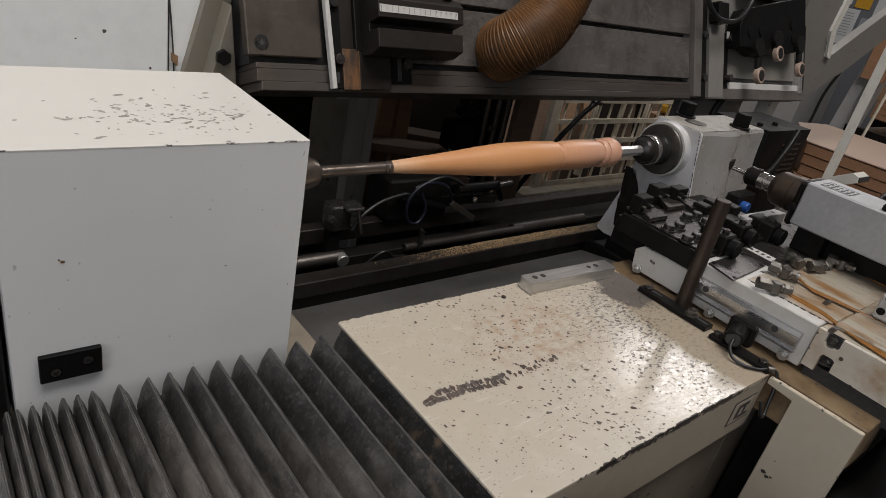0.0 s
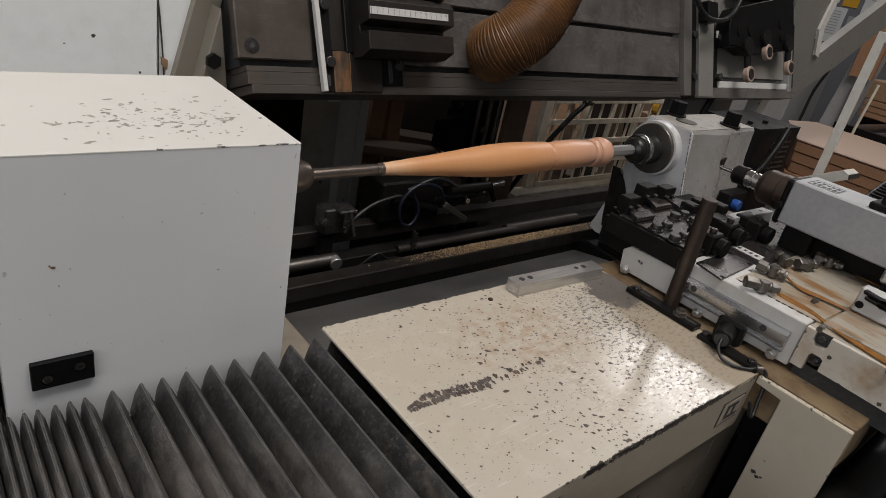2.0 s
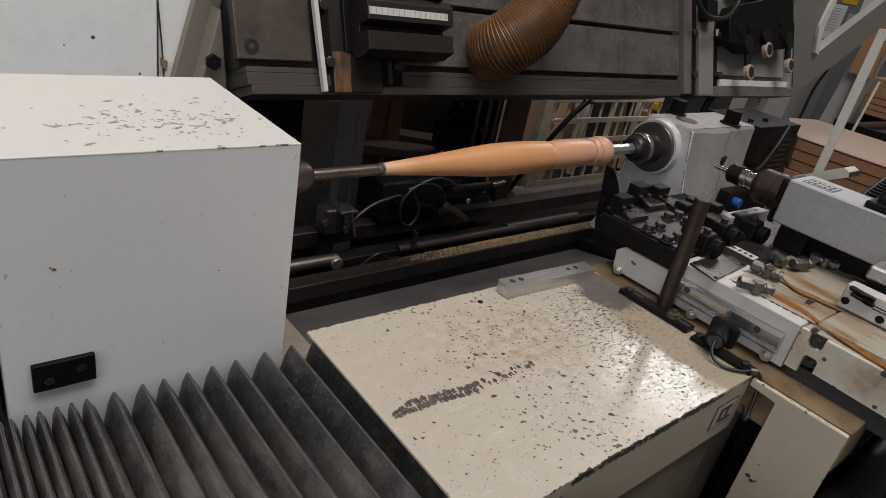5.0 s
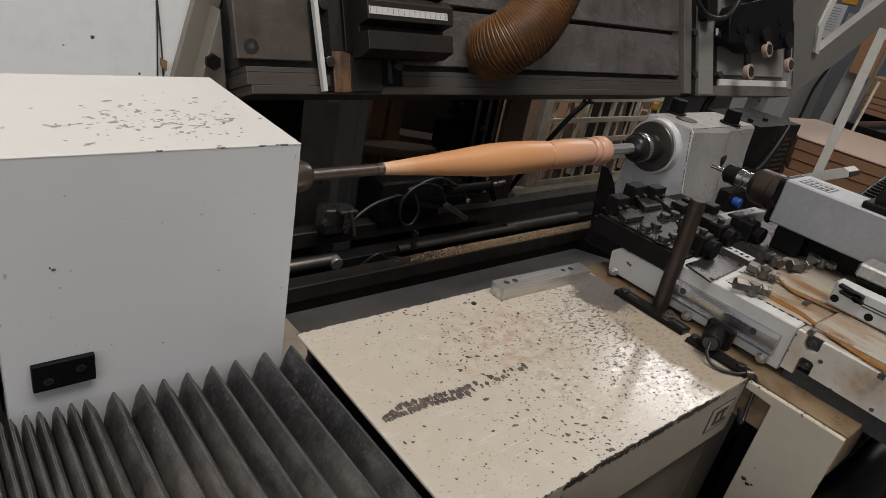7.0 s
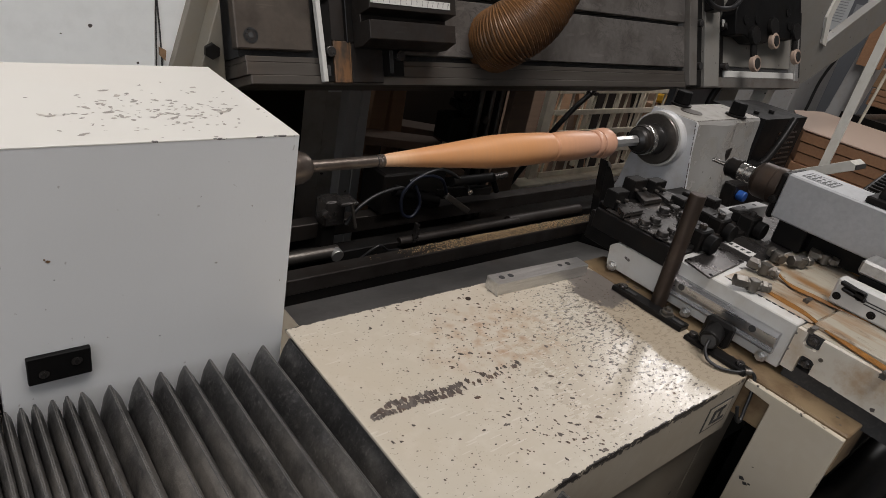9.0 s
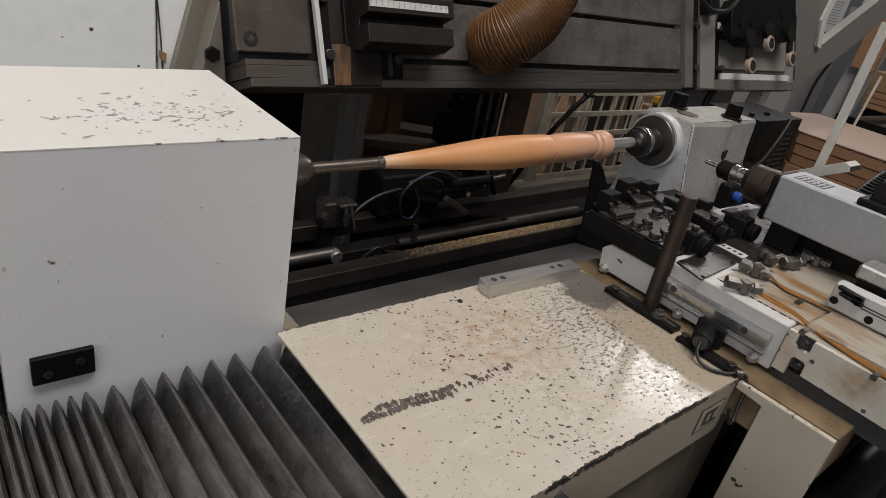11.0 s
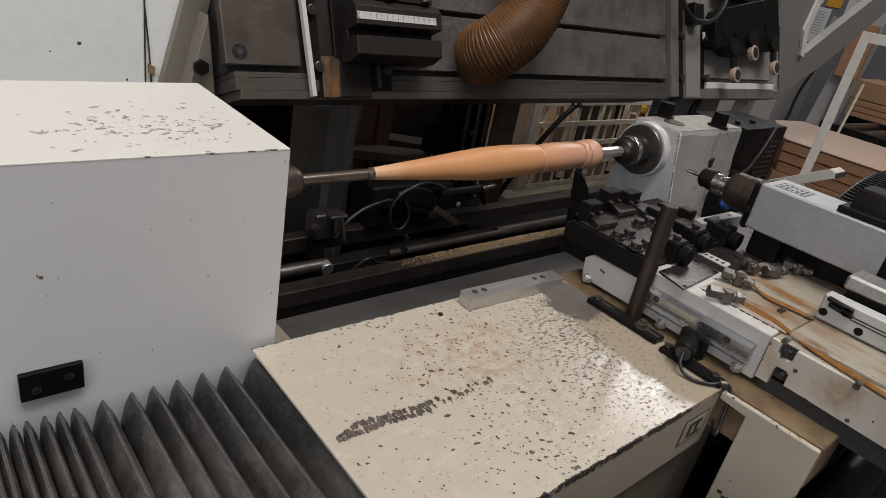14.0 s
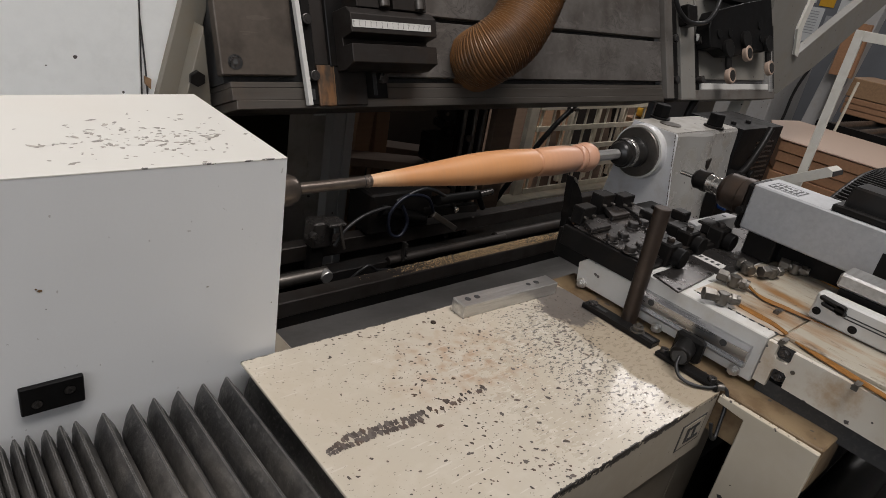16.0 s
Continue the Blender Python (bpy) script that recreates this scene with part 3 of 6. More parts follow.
def single(name, bms, mat, at, label, category, group="", kind=""):
    """A thing that is one plain mesh."""
    me = mesh_of(name, bms, mat)
    me.transform(Matrix.Translation(-Vector(at)))
    ob = new(name, me)
    ob.location = at
    return tagged(ob, label, category, group, kind)


MOVING = []      # things that ride on the carriage
CROSS = []       # things that also slide across it
SPIN = []        # things that turn with the spindle
AXIS = 1.094     # height of the lathe's axis; it lies along y = 0


# ---- the hall ----
def wall_with_opening(name, axis, a, b, lo, hi, z1, op, mat="wall"):
    """A thick wall across an axis from a to b, with one lamp opening (lo, hi, z0, z1)."""
    o0, o1, p0, p1 = op
    pieces = [(lo, o0, 0.0, z1), (o1, hi, 0.0, z1), (o0, o1, 0.0, p0), (o0, o1, p1, z1)]
    bms = [box(a, b, l, h, z, t) if axis == "x" else box(l, h, a, b, z, t) for l, h, z, t in pieces]
    return single(name, bms, mat, (0, 0, 0), "plain grey wall added to close the hall, with a lamp opening", "wall", kind="structure")


def hall():
    single("floor", box(-3.6, 7.8, -5.2, 6.2, -0.12, 0.0), "concrete", (0, 0, 0), "stained grey concrete workshop floor", "floor", kind="structure")
    # walls and roof are added, mostly out of view, to close the hall
    wall_with_opening("wall_east", "x", 7.6, 7.8, -5.2, 6.2, 6.4, (1.1, 3.2, 4.6, 5.7))
    wall_with_opening("wall_west", "x", -3.6, -3.4, -5.2, 6.2, 6.4, (-2.8, -0.4, 1.4, 3.4))
    single("wall_north", box(-3.4, 7.6, 6.0, 6.2, 0.0, 6.4), "wall", (0, 0, 0), "plain grey workshop wall", "wall", kind="structure")
    single("wall_south", box(-3.4, 7.6, -5.2, -5.0, 0.0, 6.4), "wall", (0, 0, 0), "plain grey workshop wall", "wall", kind="structure")
    rim = [box(-3.6, 7.8, -5.2, -2.75, 6.4, 6.55), box(-3.6, 7.8, -0.65, 6.2, 6.4, 6.55), box(-3.6, -2.2, -2.75, -0.65, 6.4, 6.55), box(3.0, 7.8, -2.75, -0.65, 6.4, 6.55)]
    single("ceiling", rim, "roof", (0, 0, 0), "unseen sheet roof added to close the hall, with an overhead lamp opening", "ceiling", kind="structure")


hall()


# ---- headstock ----
def headstock():
    b = thing("headstock", (0.037, -0.115, 0.94), "grey-white painted headstock cover with chipped lid on the lathe bed", "lathe headstock")
    # the cover tapers a little towards its foot, as a folded sheet
    part("cover", box(0.037, 0.293, -0.115, 0.117, 0.845, 1.1772), "cover", b)
    part("lid", box(0.0368, 0.2932, -0.1152, 0.1172, 1.1770, 1.1785, 0.0003), "lid", b, "cream lid with scraped paint")
    rng = random.Random(44)
    scrapes = []
    while len(scrapes) < 170:
        x, y = rng.gauss(0.198, 0.05), rng.gauss(-0.04, 0.033)
        if 0.042 < x < 0.288 and -0.112 < y < 0.10:
            scrapes.append(flake(rng, x, y, 1.1786 + 1e-6 * len(scrapes), rng.choice((0.0007, 0.0010, 0.0013, 0.0017, 0.0024)), rng.uniform(1.0, 2.6), radians(rng.choice((25, -30, 70)) + rng.gauss(0, 14)), 10, 0.0001))
    part("scraped_paint", scrapes, "scrape", b, "scraped grey flecks on the lid")
    for x, z, w, h, mat in ((0.08, 1.081, 0.0035, 0.0022, "rusty"), (0.0775, 1.083, 0.0016, 0.0014, "rusty"), (0.083, 1.063, 0.0008, 0.0012, "ink"), (0.217, 1.054, 0.0026, 0.0009, "skirt"), (0.165, 0.984, 0.0009, 0.0016, "ink"), (0.12, 0.995, 0.0012, 0.0008, "skirt"), (0.25, 1.11, 0.0008, 0.0014, "skirt"), (0.285, 1.02, 0.001, 0.0022, "skirt")):
        w, h = w * 0.55, h * 0.6
        part("paint_chip", prism([(x - w, z), (x - 0.3 * w, z + h), (x + 0.8 * w, z + 0.5 * h), (x + w, z - 0.6 * h), (x - 0.2 * w, z - h)], "y", -0.11535, -0.11515), mat, b)
    plate = part("name_plate", box(0.056, 0.105, -0.1205, -0.1152, 0.9645, 0.9925, 0.0008), "matt_black", b, "black plate with two screws")
    for x, z in ((0.068, 0.9745), (0.0935, 0.981)):
        part("screw", hexbolt((x, -0.1205, z), (0, -1, 0), 0.0036, 0.0003), "cyl_dark", plate)
        part("screw_rim", turned([(0, 0.0047), (0, 0.0042), (0.0004, 0.0042)], (x, -0.1210, z), "y", 24), "tool", plate)
    part("base", [box(0.02, 0.352, -0.10, 0.12, 0.74, 0.905, 0.004)], "beige", b, "beige painted casting under the cover")
    # no plate here: black panel added to darken the gap beside the cover
    part("side_rib", [box(0.005, 0.0335, -0.10, 0.11, 0.80, 1.10, 0.002)], "black", b, "black panel added for the dark gap beside the cover")
    return b


headstock()


def spindle():
    nose = thing("drive_spindle", (0.30, 0.0, AXIS), "dark steel drive spindle with a slim driving sleeve", "spindle")
    part("nose", turned([(0.0, 0.021), (0.045, 0.021), (0.06, 0.0195), (0.068, 0.016), (0.072, 0.012), (0.0735, 0.0085)], (0.30, 0, AXIS)), "drive", nose, "dull steel spindle nose")
    sl = part("sleeve", turned([(0.072, 0.0072), (0.172, 0.0076), (0.173, 0.0086), (0.178, 0.0086), (0.179, 0.0074)], (0.30, 0, AXIS)), "drive", nose, "polished driving sleeve")
    part("groove", turned([(0.167, 0.0079), (0.168, 0.0079)], (0.30, 0, AXIS)), "ink", sl)
    SPIN.append(nose)
    prof = [(0.476, 0.0070), (0.4765, 0.0080), (0.49, 0.0090), (0.53, 0.0122), (0.57, 0.0156), (0.61, 0.0192), (0.64, 0.0220), (0.66, 0.0237), (0.675, 0.0246), (0.695, 0.0253),
            (0.715, 0.0256), (0.74, 0.0254), (0.765, 0.0247), (0.784, 0.0242), (0.7940, 0.0237), (0.7950, 0.0218), (0.7972, 0.0196), (0.7995, 0.0190), (0.8018, 0.0198), (0.8038, 0.0218), (0.812, 0.0230),
            (0.828, 0.0240), (0.847, 0.0245), (0.866, 0.0242), (0.885, 0.0232), (0.900, 0.0217), (0.9055, 0.0204), (0.9068, 0.0192), (0.908, 0.0222), (0.9115, 0.0238), (0.916, 0.0238), (0.9188, 0.0226), (0.920, 0.0198),
            (0.9215, 0.0232), (0.9265, 0.0252), (0.9325, 0.0262), (0.9385, 0.0262), (0.9445, 0.0250), (0.951, 0.0222), (0.954, 0.019), (0.9545, 0.013)]
    w = thing("turned_spindle", (0.476, 0, AXIS), "pale turned wooden leg with a groove and beads, spinning", "turned wood")
    for name, a, b in (("taper", 0.476, 0.7995), ("bulb", 0.7995, 0.9068), ("bead", 0.9068, 0.920), ("end_bead", 0.920, 0.9545)):
        part(name, turned([(x, r) for x, r in prof if a <= x <= b], (0, 0, AXIS), seg=72), "wood", w)
    SPIN.append(w)
    c = thing("live_centre", (0.955, 0.0, AXIS), "black steel live centre with bright pin in the tailstock", "lathe centre")
    part("pin", turned([(0.0, 0.0085), (0.001, 0.0098), (0.096, 0.0098), (0.097, 0.009)], (0.953, 0, AXIS), seg=8), "alu", c, "bright faceted pin")
    part("barrel", turned([(0.080, 0.012), (0.084, 0.0195), (0.088, 0.0225), (0.094, 0.0238), (0.0945, 0.0262), (0.127, 0.0270), (0.132, 0.029), (0.15, 0.029), (0.151, 0.025)], (0.953, 0, AXIS)), "cyl_dark", c)
    part("collar", turned([(0.103, 0.0268), (0.1045, 0.0276), (0.113, 0.0276), (0.1145, 0.027)], (0.953, 0, AXIS)), "chrome", c)
    SPIN.append(c)


spindle()


# ---- tailstock ----
def tailstock():
    t = thing("tailstock", (1.25, 0.0, 0.86), "grey cast tailstock with scuffed paint and black fan cover", "lathe tailstock")
    body = [(-0.105, 0.885), (-0.080, 1.031), (-0.067, 1.089), (-0.0605, 1.1405), (-0.0565, 1.1455), (0.038, 1.1455), (0.05, 1.09), (0.064, 0.984), (0.093, 0.883), (0.073, 0.877), (-0.022, 0.885)]

    def rib(x, out, slant=0.0, grow=0.0):
        return [(x + slant * (z - 1.1455), y + (out if y < -0.05 else 0.0) * (1.0 if y > -0.09 else 1.2) + (grow if y > 0 else -grow), z) for y, z in body]

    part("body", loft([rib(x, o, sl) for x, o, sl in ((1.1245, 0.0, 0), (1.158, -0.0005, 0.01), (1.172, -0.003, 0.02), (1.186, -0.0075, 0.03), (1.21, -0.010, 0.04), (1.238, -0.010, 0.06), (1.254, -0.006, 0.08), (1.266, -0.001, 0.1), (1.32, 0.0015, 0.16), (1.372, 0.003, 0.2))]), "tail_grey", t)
    # thin skin over the casting's front that carries the painted side light
    part("front_face", loft([rib(1.1195, 0, 0, -0.0015), rib(1.121, 0), rib(1.1242, 0)]), "tail_lit_front", t, "scuffed front face, coloured paler for the side light on it")
    part("quill_housing", turned([(0, 0.0455), (0.002, 0.0505), (0.014, 0.051), (0.0195, 0.0535), (0.0195, 0.045)], (1.101, 0, AXIS)), "tail_lit_front", t, "short round quill housing")
    rngc = random.Random(71)
    flecks = []
    for k in range(150):
        z = rngc.uniform(0.93, 1.143)
        y = -0.0553 - (1.1455 - z) * 0.2
        flecks.append(box(1.1188, 1.1197, y - 0.0012, y - 0.0006 + rngc.uniform(0.0, 0.0012) * rngc.random(), z, z + rngc.uniform(0.0006, 0.004)))
    for k in range(120):
        x = rngc.uniform(1.125, 1.36)
        flecks.append(box(x, x + rngc.uniform(0.0005, 0.003), -0.0545, -0.0545 + rngc.uniform(0.0003, 0.002) * rngc.random(), 1.1464, 1.1466))
    part("bare_edge", flecks, "chip", t, "paint broken from the casting's edges")["kind"] = "stuff"
    ring = part("bearing_ring", turned([(0, 0.0405), (0.0, 0.046), (0.0015, 0.0475), (0.0065, 0.0475), (0.0065, 0.031), (0.003, 0.031), (0.003, 0.0385)], (1.0945, 0, AXIS)), "shaft", t, "dark steel bolted bearing ring")
    for k in range(6):
        a = radians(60 * k + 20)
        part("screw", hexbolt((1.0975, 0.0358 * math.cos(a), AXIS + 0.0358 * math.sin(a)), (-1, 0, 0), 0.004, 0.0015), "tool", ring)
    part("lip", turned([(0, 0.045), (0, 0.0515), (0.003, 0.052), (0.003, 0.045)], (1.1005, 0, AXIS)), "white", t, "chipped white lip")
    cowl = [(-0.078, 0.95), (-0.066, 1.146), (0.06, 1.146), (0.08, 0.95)]
    fan = part("fan_cover", loft([[(x + 0.2 * (z - 1.146), y, z) for y, z in cowl] for x in (1.376, 1.576)]), "matt_black", t, "black ribbed fan cover")
    for k in range(9):
        z = 1.02 + 0.0115 * k
        y = -0.075 + 0.0616 * (z + 0.002 - 1.0)
        part("slot", box(1.455, 1.545, y - 0.0012, y + 0.002, z, z + 0.004, 0.0), "tool", fan)
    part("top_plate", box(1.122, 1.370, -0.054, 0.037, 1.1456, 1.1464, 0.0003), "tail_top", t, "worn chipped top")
    part("plug", cyl((1.182, -0.006, 1.1465), (1.182, -0.006, 1.1482), 0.021, seg=28, bevel=0.0008), "shaft", t, "round steel plug")
    for at in ((1.207, 0.034, 1.1465), (1.293, -0.040, 1.1466)):
        n = part("bolt", [cyl(at, (at[0], at[1], at[2] + 0.004), 0.0205, seg=24, bevel=0.001)], "black", t, "large black hexagon bolt")
        part("head", cyl((at[0], at[1], at[2] + 0.004), (at[0], at[1], at[2] + 0.029), 0.0175, 0.0165, seg=6, bevel=0.002), "matt_black", n)
    for x in (1.40, 1.47):
        part("cap_screw", hexbolt((x, -0.03, 1.1465), (0, 0, 1), 0.006, 0.006), "black", t)
    lever = part("lever", tube([(1.385, -0.085, 1.052), (1.40, -0.09, 1.07), (1.43, -0.09, 1.11), (1.47, -0.082, 1.148)], 0.008, seg=20), "black", t, "black clamping lever")
    part("lever_hub", cyl((1.37, -0.06, 1.048), (1.37, -0.105, 1.048), 0.014, seg=20, bevel=0.002), "matt_black", lever)
    part("stop_hub", cyl((1.42, -0.06, 1.05), (1.42, -0.1, 1.05), 0.012, seg=20, bevel=0.002), "matt_black", lever)
    part("scuff", prism([(1.232, 1.092), (1.249, 1.096), (1.247, 1.078), (1.240, 1.071), (1.241, 1.062), (1.231, 1.066)], "y", -0.0795, -0.076), "steel_dark", t, "bare rubbed mark")
    part("blue_cap", cyl((1.278, -0.112, 1.009), (1.278, -0.128, 1.009), 0.0105, seg=20, bevel=0.002), "bluecap", t, "round blue cap")
    part("valve_box", box(1.258, 1.33, -0.1118, -0.085, 0.955, 1.03, 0.003), "black", t, "black valve behind the blue cap")
    part("foot", [box(1.13, 1.56, -0.118, 0.128, 0.60, 0.842, 0.004), box(1.14, 1.33, -0.09, 0.07, 0.842, 0.886)], "black", t)
    return t


tailstock()


# ---- lathe bed behind and below the work ----
def bed():
    b = thing("lathe_bed", (0.8, 0.1, 0.6), "dark oily lathe bed with rails and grey chip deck", "lathe bed")
    part("chip_rail", box(0.24, 1.34, 0.107, 0.137, 0.835, 0.8625, 0.0015), "steel_dark", b, "dark rail dusted with wood chips")
    part("rail_face", box(0.24, 1.34, 0.112, 0.135, 0.76, 0.8345), "black", b)
    part("deck", prism([(-0.32, 0.908), (0.111, 0.814), (0.111, 0.804), (-0.32, 0.898)], "x", 0.355, 1.12), "deck", b, "smooth grey sloping chip deck")
    part("deck_end", prism([(-0.115, 0.86), (0.108, 0.808), (0.108, 0.70), (-0.115, 0.70)], "x", 0.30, 0.354, 0.001), "beige", b)
    part("rear_rail", box(0.30, 1.75, 0.235, 0.262, 0.852, 0.882, 0.0015), "steel_dark", b)
    part("lower_rail", box(0.30, 1.75, 0.20, 0.234, 0.79, 0.838, 0.0015), "black", b)
    part("trough", box(0.24, 1.9, 0.16, 0.55, 0.60, 0.72), "black", b)
    part("apron", box(0.30, 1.9, -0.41, -0.33, 0.30, 0.80), "black", b)
    # black block added to stand in for the deep shade under the table
    part("front_base", box(0.34, 2.1, -0.95, -0.411, 0.0, 0.66), "black", b)
    for y, z, r in ((-0.56, 0.80, 0.03), (-0.66, 0.74, 0.024)):
        part("front_way", cyl((0.36, y, z), (2.0, y, z), r, seg=28), "cyl_dark", b, "round dark guide way")
    part("front_wall", box(0.87, 2.0, -0.50, -0.42, 0.66, 0.895), "black", b)
    part("bed_casting", box(0.0, 1.9, -0.30, 0.5, 0.0, 0.66), "black", b)
    for x0, x1, y, z, r in ((0.26, 0.548, 0.185, 0.851, 0.0115), (0.69, 1.008, 0.20, 0.838, 0.0085), (0.985, 1.225, 0.207, 0.836, 0.0125)):
        part("shaft", cyl((x0, y, z), (x1, y, z), r, seg=24, bevel=0.0015), "shaft" if x1 < 0.6 else "steel_dark", b, "round steel shaft")
    # disc added to face the camera, since the shaft's own end faces away
    part("shaft_end", cyl((0.541, 0.184, 0.851), (0.541, 0.170, 0.849), 0.0112, seg=24, bevel=0.001), "alu", b, "pale disc facing the camera in place of the shaft's end")
    part("bracket", [box(0.30, 0.335, 0.13, 0.21, 0.84, 0.95, 0.002), box(0.335, 0.36, 0.15, 0.2, 0.84, 0.92, 0.002)], "black", b)
    rng = random.Random(5)
    verts, faces = [], []
    for i in range(6500):
        g = rng.random()
        x = 0.52 + 0.68 * g
        dens = min(1.0, max(0.012, (x - 0.63) / 0.2)) * (1.0 if x < 0.95 else max(0.25, 1 - (x - 0.95) * 3.2))
        if rng.random() > dens:
            continue
        y = 0.109 + 0.027 * rng.random()
        z = 0.8627 + 0.006 * rng.random() * rng.random() * math.sin(math.pi * (y - 0.107) / 0.031) * dens
        s, a, tilt = rng.uniform(0.0006, 0.0016), rng.uniform(0, 6.28), rng.uniform(-0.5, 0.5)
        u = Vector((math.cos(a), math.sin(a), tilt)) * s
        v = Vector((-math.sin(a), math.cos(a), rng.uniform(-0.4, 0.4))) * s * rng.uniform(0.35, 0.8)
        n = u.cross(v).normalized() * 0.0003
        c = Vector((x, y, z))
        k = len(verts)
        verts += [c - u - v, c + u - v * 0.6, c + u * 0.8 + v, c - u * 0.7 + v, c + n]
        faces += [(k, k + 1, k + 4), (k + 1, k + 2, k + 4), (k + 2, k + 3, k + 4), (k + 3, k, k + 4), (k + 3, k + 2, k + 1, k)]
    me = bpy.data.meshes.new("wood_chips")
    me.from_pydata(verts, [], faces)
    me.materials.append(MAT["chips"])
    tagged(new("wood_chips", me), "scattered tan wood chips lying on the dark rail", "wood chips", kind="stuff")


bed()


def pneumatics():
    t = thing("pneumatic_unit", (0.70, 0.24, 0.84), "dark pneumatic clamp unit with black and blue hoses", "pneumatic unit")
    part("valve_body", box(0.655, 0.80, 0.225, 0.30, 0.884, 0.965, 0.004), "black", t)
    part("cylinder", cyl((0.675, 0.222, 0.935), (0.79, 0.228, 0.902), 0.011, seg=24, bevel=0.003), "matt_black", t)
    part("arm", [box(-0.075, 0.075, -0.008, 0.008, -0.009, 0.009, 0.002, m=pose(0.855, 0.23, 0.912, 0, 4, 0))], "black", t, "dark clamp arm")
    part("elbow", [cyl((0.80, 0.21, 0.945), (0.93, 0.23, 0.935), 0.01, seg=20), cyl((0.93, 0.23, 0.935), (0.955, 0.232, 0.900), 0.006, seg=20)], "matt_black", t)
    part("finger", [box(-0.04, 0.04, -0.004, 0.004, -0.006, 0.006, 0.001, m=pose(0.83, 0.212, 0.895, 0, 32, 0))], "shaft", t)
    part("fitting", hexbolt((0.862, 0.218, 0.914), (0, -1, 0), 0.006, 0.004), "chrome", t)
    part("nozzle", [cyl((0.925, 0.22, 0.94), (0.955, 0.215, 0.945), 0.007, seg=20, bevel=0.001)], "tool", t)
    part("blue_hose", [tube([(0.80, 0.215, 0.915), (0.77, 0.205, 0.955), (0.72, 0.205, 0.965), (0.685, 0.205, 0.935), (0.690, 0.205, 0.895), (0.715, 0.205, 0.885), (0.73, 0.207, 0.91), (0.715, 0.21, 0.945)], 0.0032)], "blue", t, "dark blue air hose")
    part("black_hose", [tube([(0.572, 0.205, 0.888), (0.59, 0.205, 0.915), (0.63, 0.21, 0.935), (0.68, 0.215, 0.942), (0.70, 0.22, 0.935)], 0.0036), tube([(0.70, 0.21, 0.955), (0.76, 0.205, 0.975), (0.82, 0.21, 0.95), (0.86, 0.22, 0.92)], 0.0036)], "cable", t, "black air hose")
    v = thing("air_valve", (0.55, 0.23, 0.84), "small grey air valve on a bracket beside the bed", "valve")
    part("body", box(0.535, 0.575, 0.215, 0.25, 0.882, 0.93, 0.003), "tool", v)
    part("knob", [cyl((0.530, 0.215, 0.912), (0.530, 0.203, 0.912), 0.007, seg=20, bevel=0.002), box(0.555, 0.59, 0.2, 0.235, 0.925, 0.932, 0.002)], "tool", v)
    part("stand", box(0.535, 0.56, 0.22, 0.24, 0.838, 0.884), "black", v)
    part("rod", [cyl((0.575, 0.2, 0.93), (0.585, 0.195, 0.885), 0.003, seg=20)], "shaft", v)
    c = thing("cable_bundle", (0.62, 0.2, 0.78), "tangled dark cables lying under the work", "cable")
    rng = random.Random(8)
    for k in range(1):
        x = 0.60 + 0.04 * k
        pts = [(x, 0.185 + 0.01 * rng.random(), 0.825), (x + 0.03, 0.18, 0.838 + 0.012 * rng.random()), (x + 0.06, 0.19, 0.83), (x + 0.1, 0.2, 0.82)]
        part("cable", tube(pts, 0.0028), "blue" if k % 2 else "cable", c)
    part("comb", [box(0.721, 0.726, 0.188, 0.196, 0.840 + 0.006 * k, 0.843 + 0.006 * k) for k in range(6)] + [box(0.7165, 0.7215, 0.188, 0.196, 0.838, 0.877)], "tool", c, "small toothed metal strip")


pneumatics()


# ---- bellows ----
FOLDS = [0.006, 0.018, 0.029, 0.0365, 0.048, 0.058, 0.0715, 0.083, 0.095, 0.118, 0.1435, 0.163, 0.186, 0.211, 0.2355, 0.268, 0.2995, 0.330, 0.358, 0.388, 0.418, 0.448]


def pointed(outline, xc, y0, y1):
    """A fold's section drawn along y, with its far end drawn in a little."""
    bm = bmesh.new()
    rings = []
    for y, k in ((y0, 1.0), (y1 - 0.02, 1.0), (y1 - 0.008, 0.97), (y1 - 0.003, 0.9), (y1, 0.78)):
        rings.append([bm.verts.new((xc + (x - xc) * k, y, z)) for x, z in outline])
    n = len(outline)
    for a, b in zip(rings, rings[1:]):
        for i in range(n):
            bm.faces.new((a[i], a[(i + 1) % n], b[(i + 1) % n], b[i]))
    bm.faces.new(rings[0])
    bm.faces.new(rings[-1])
    bmesh.ops.recalc_face_normals(bm, faces=bm.faces)
    return bm


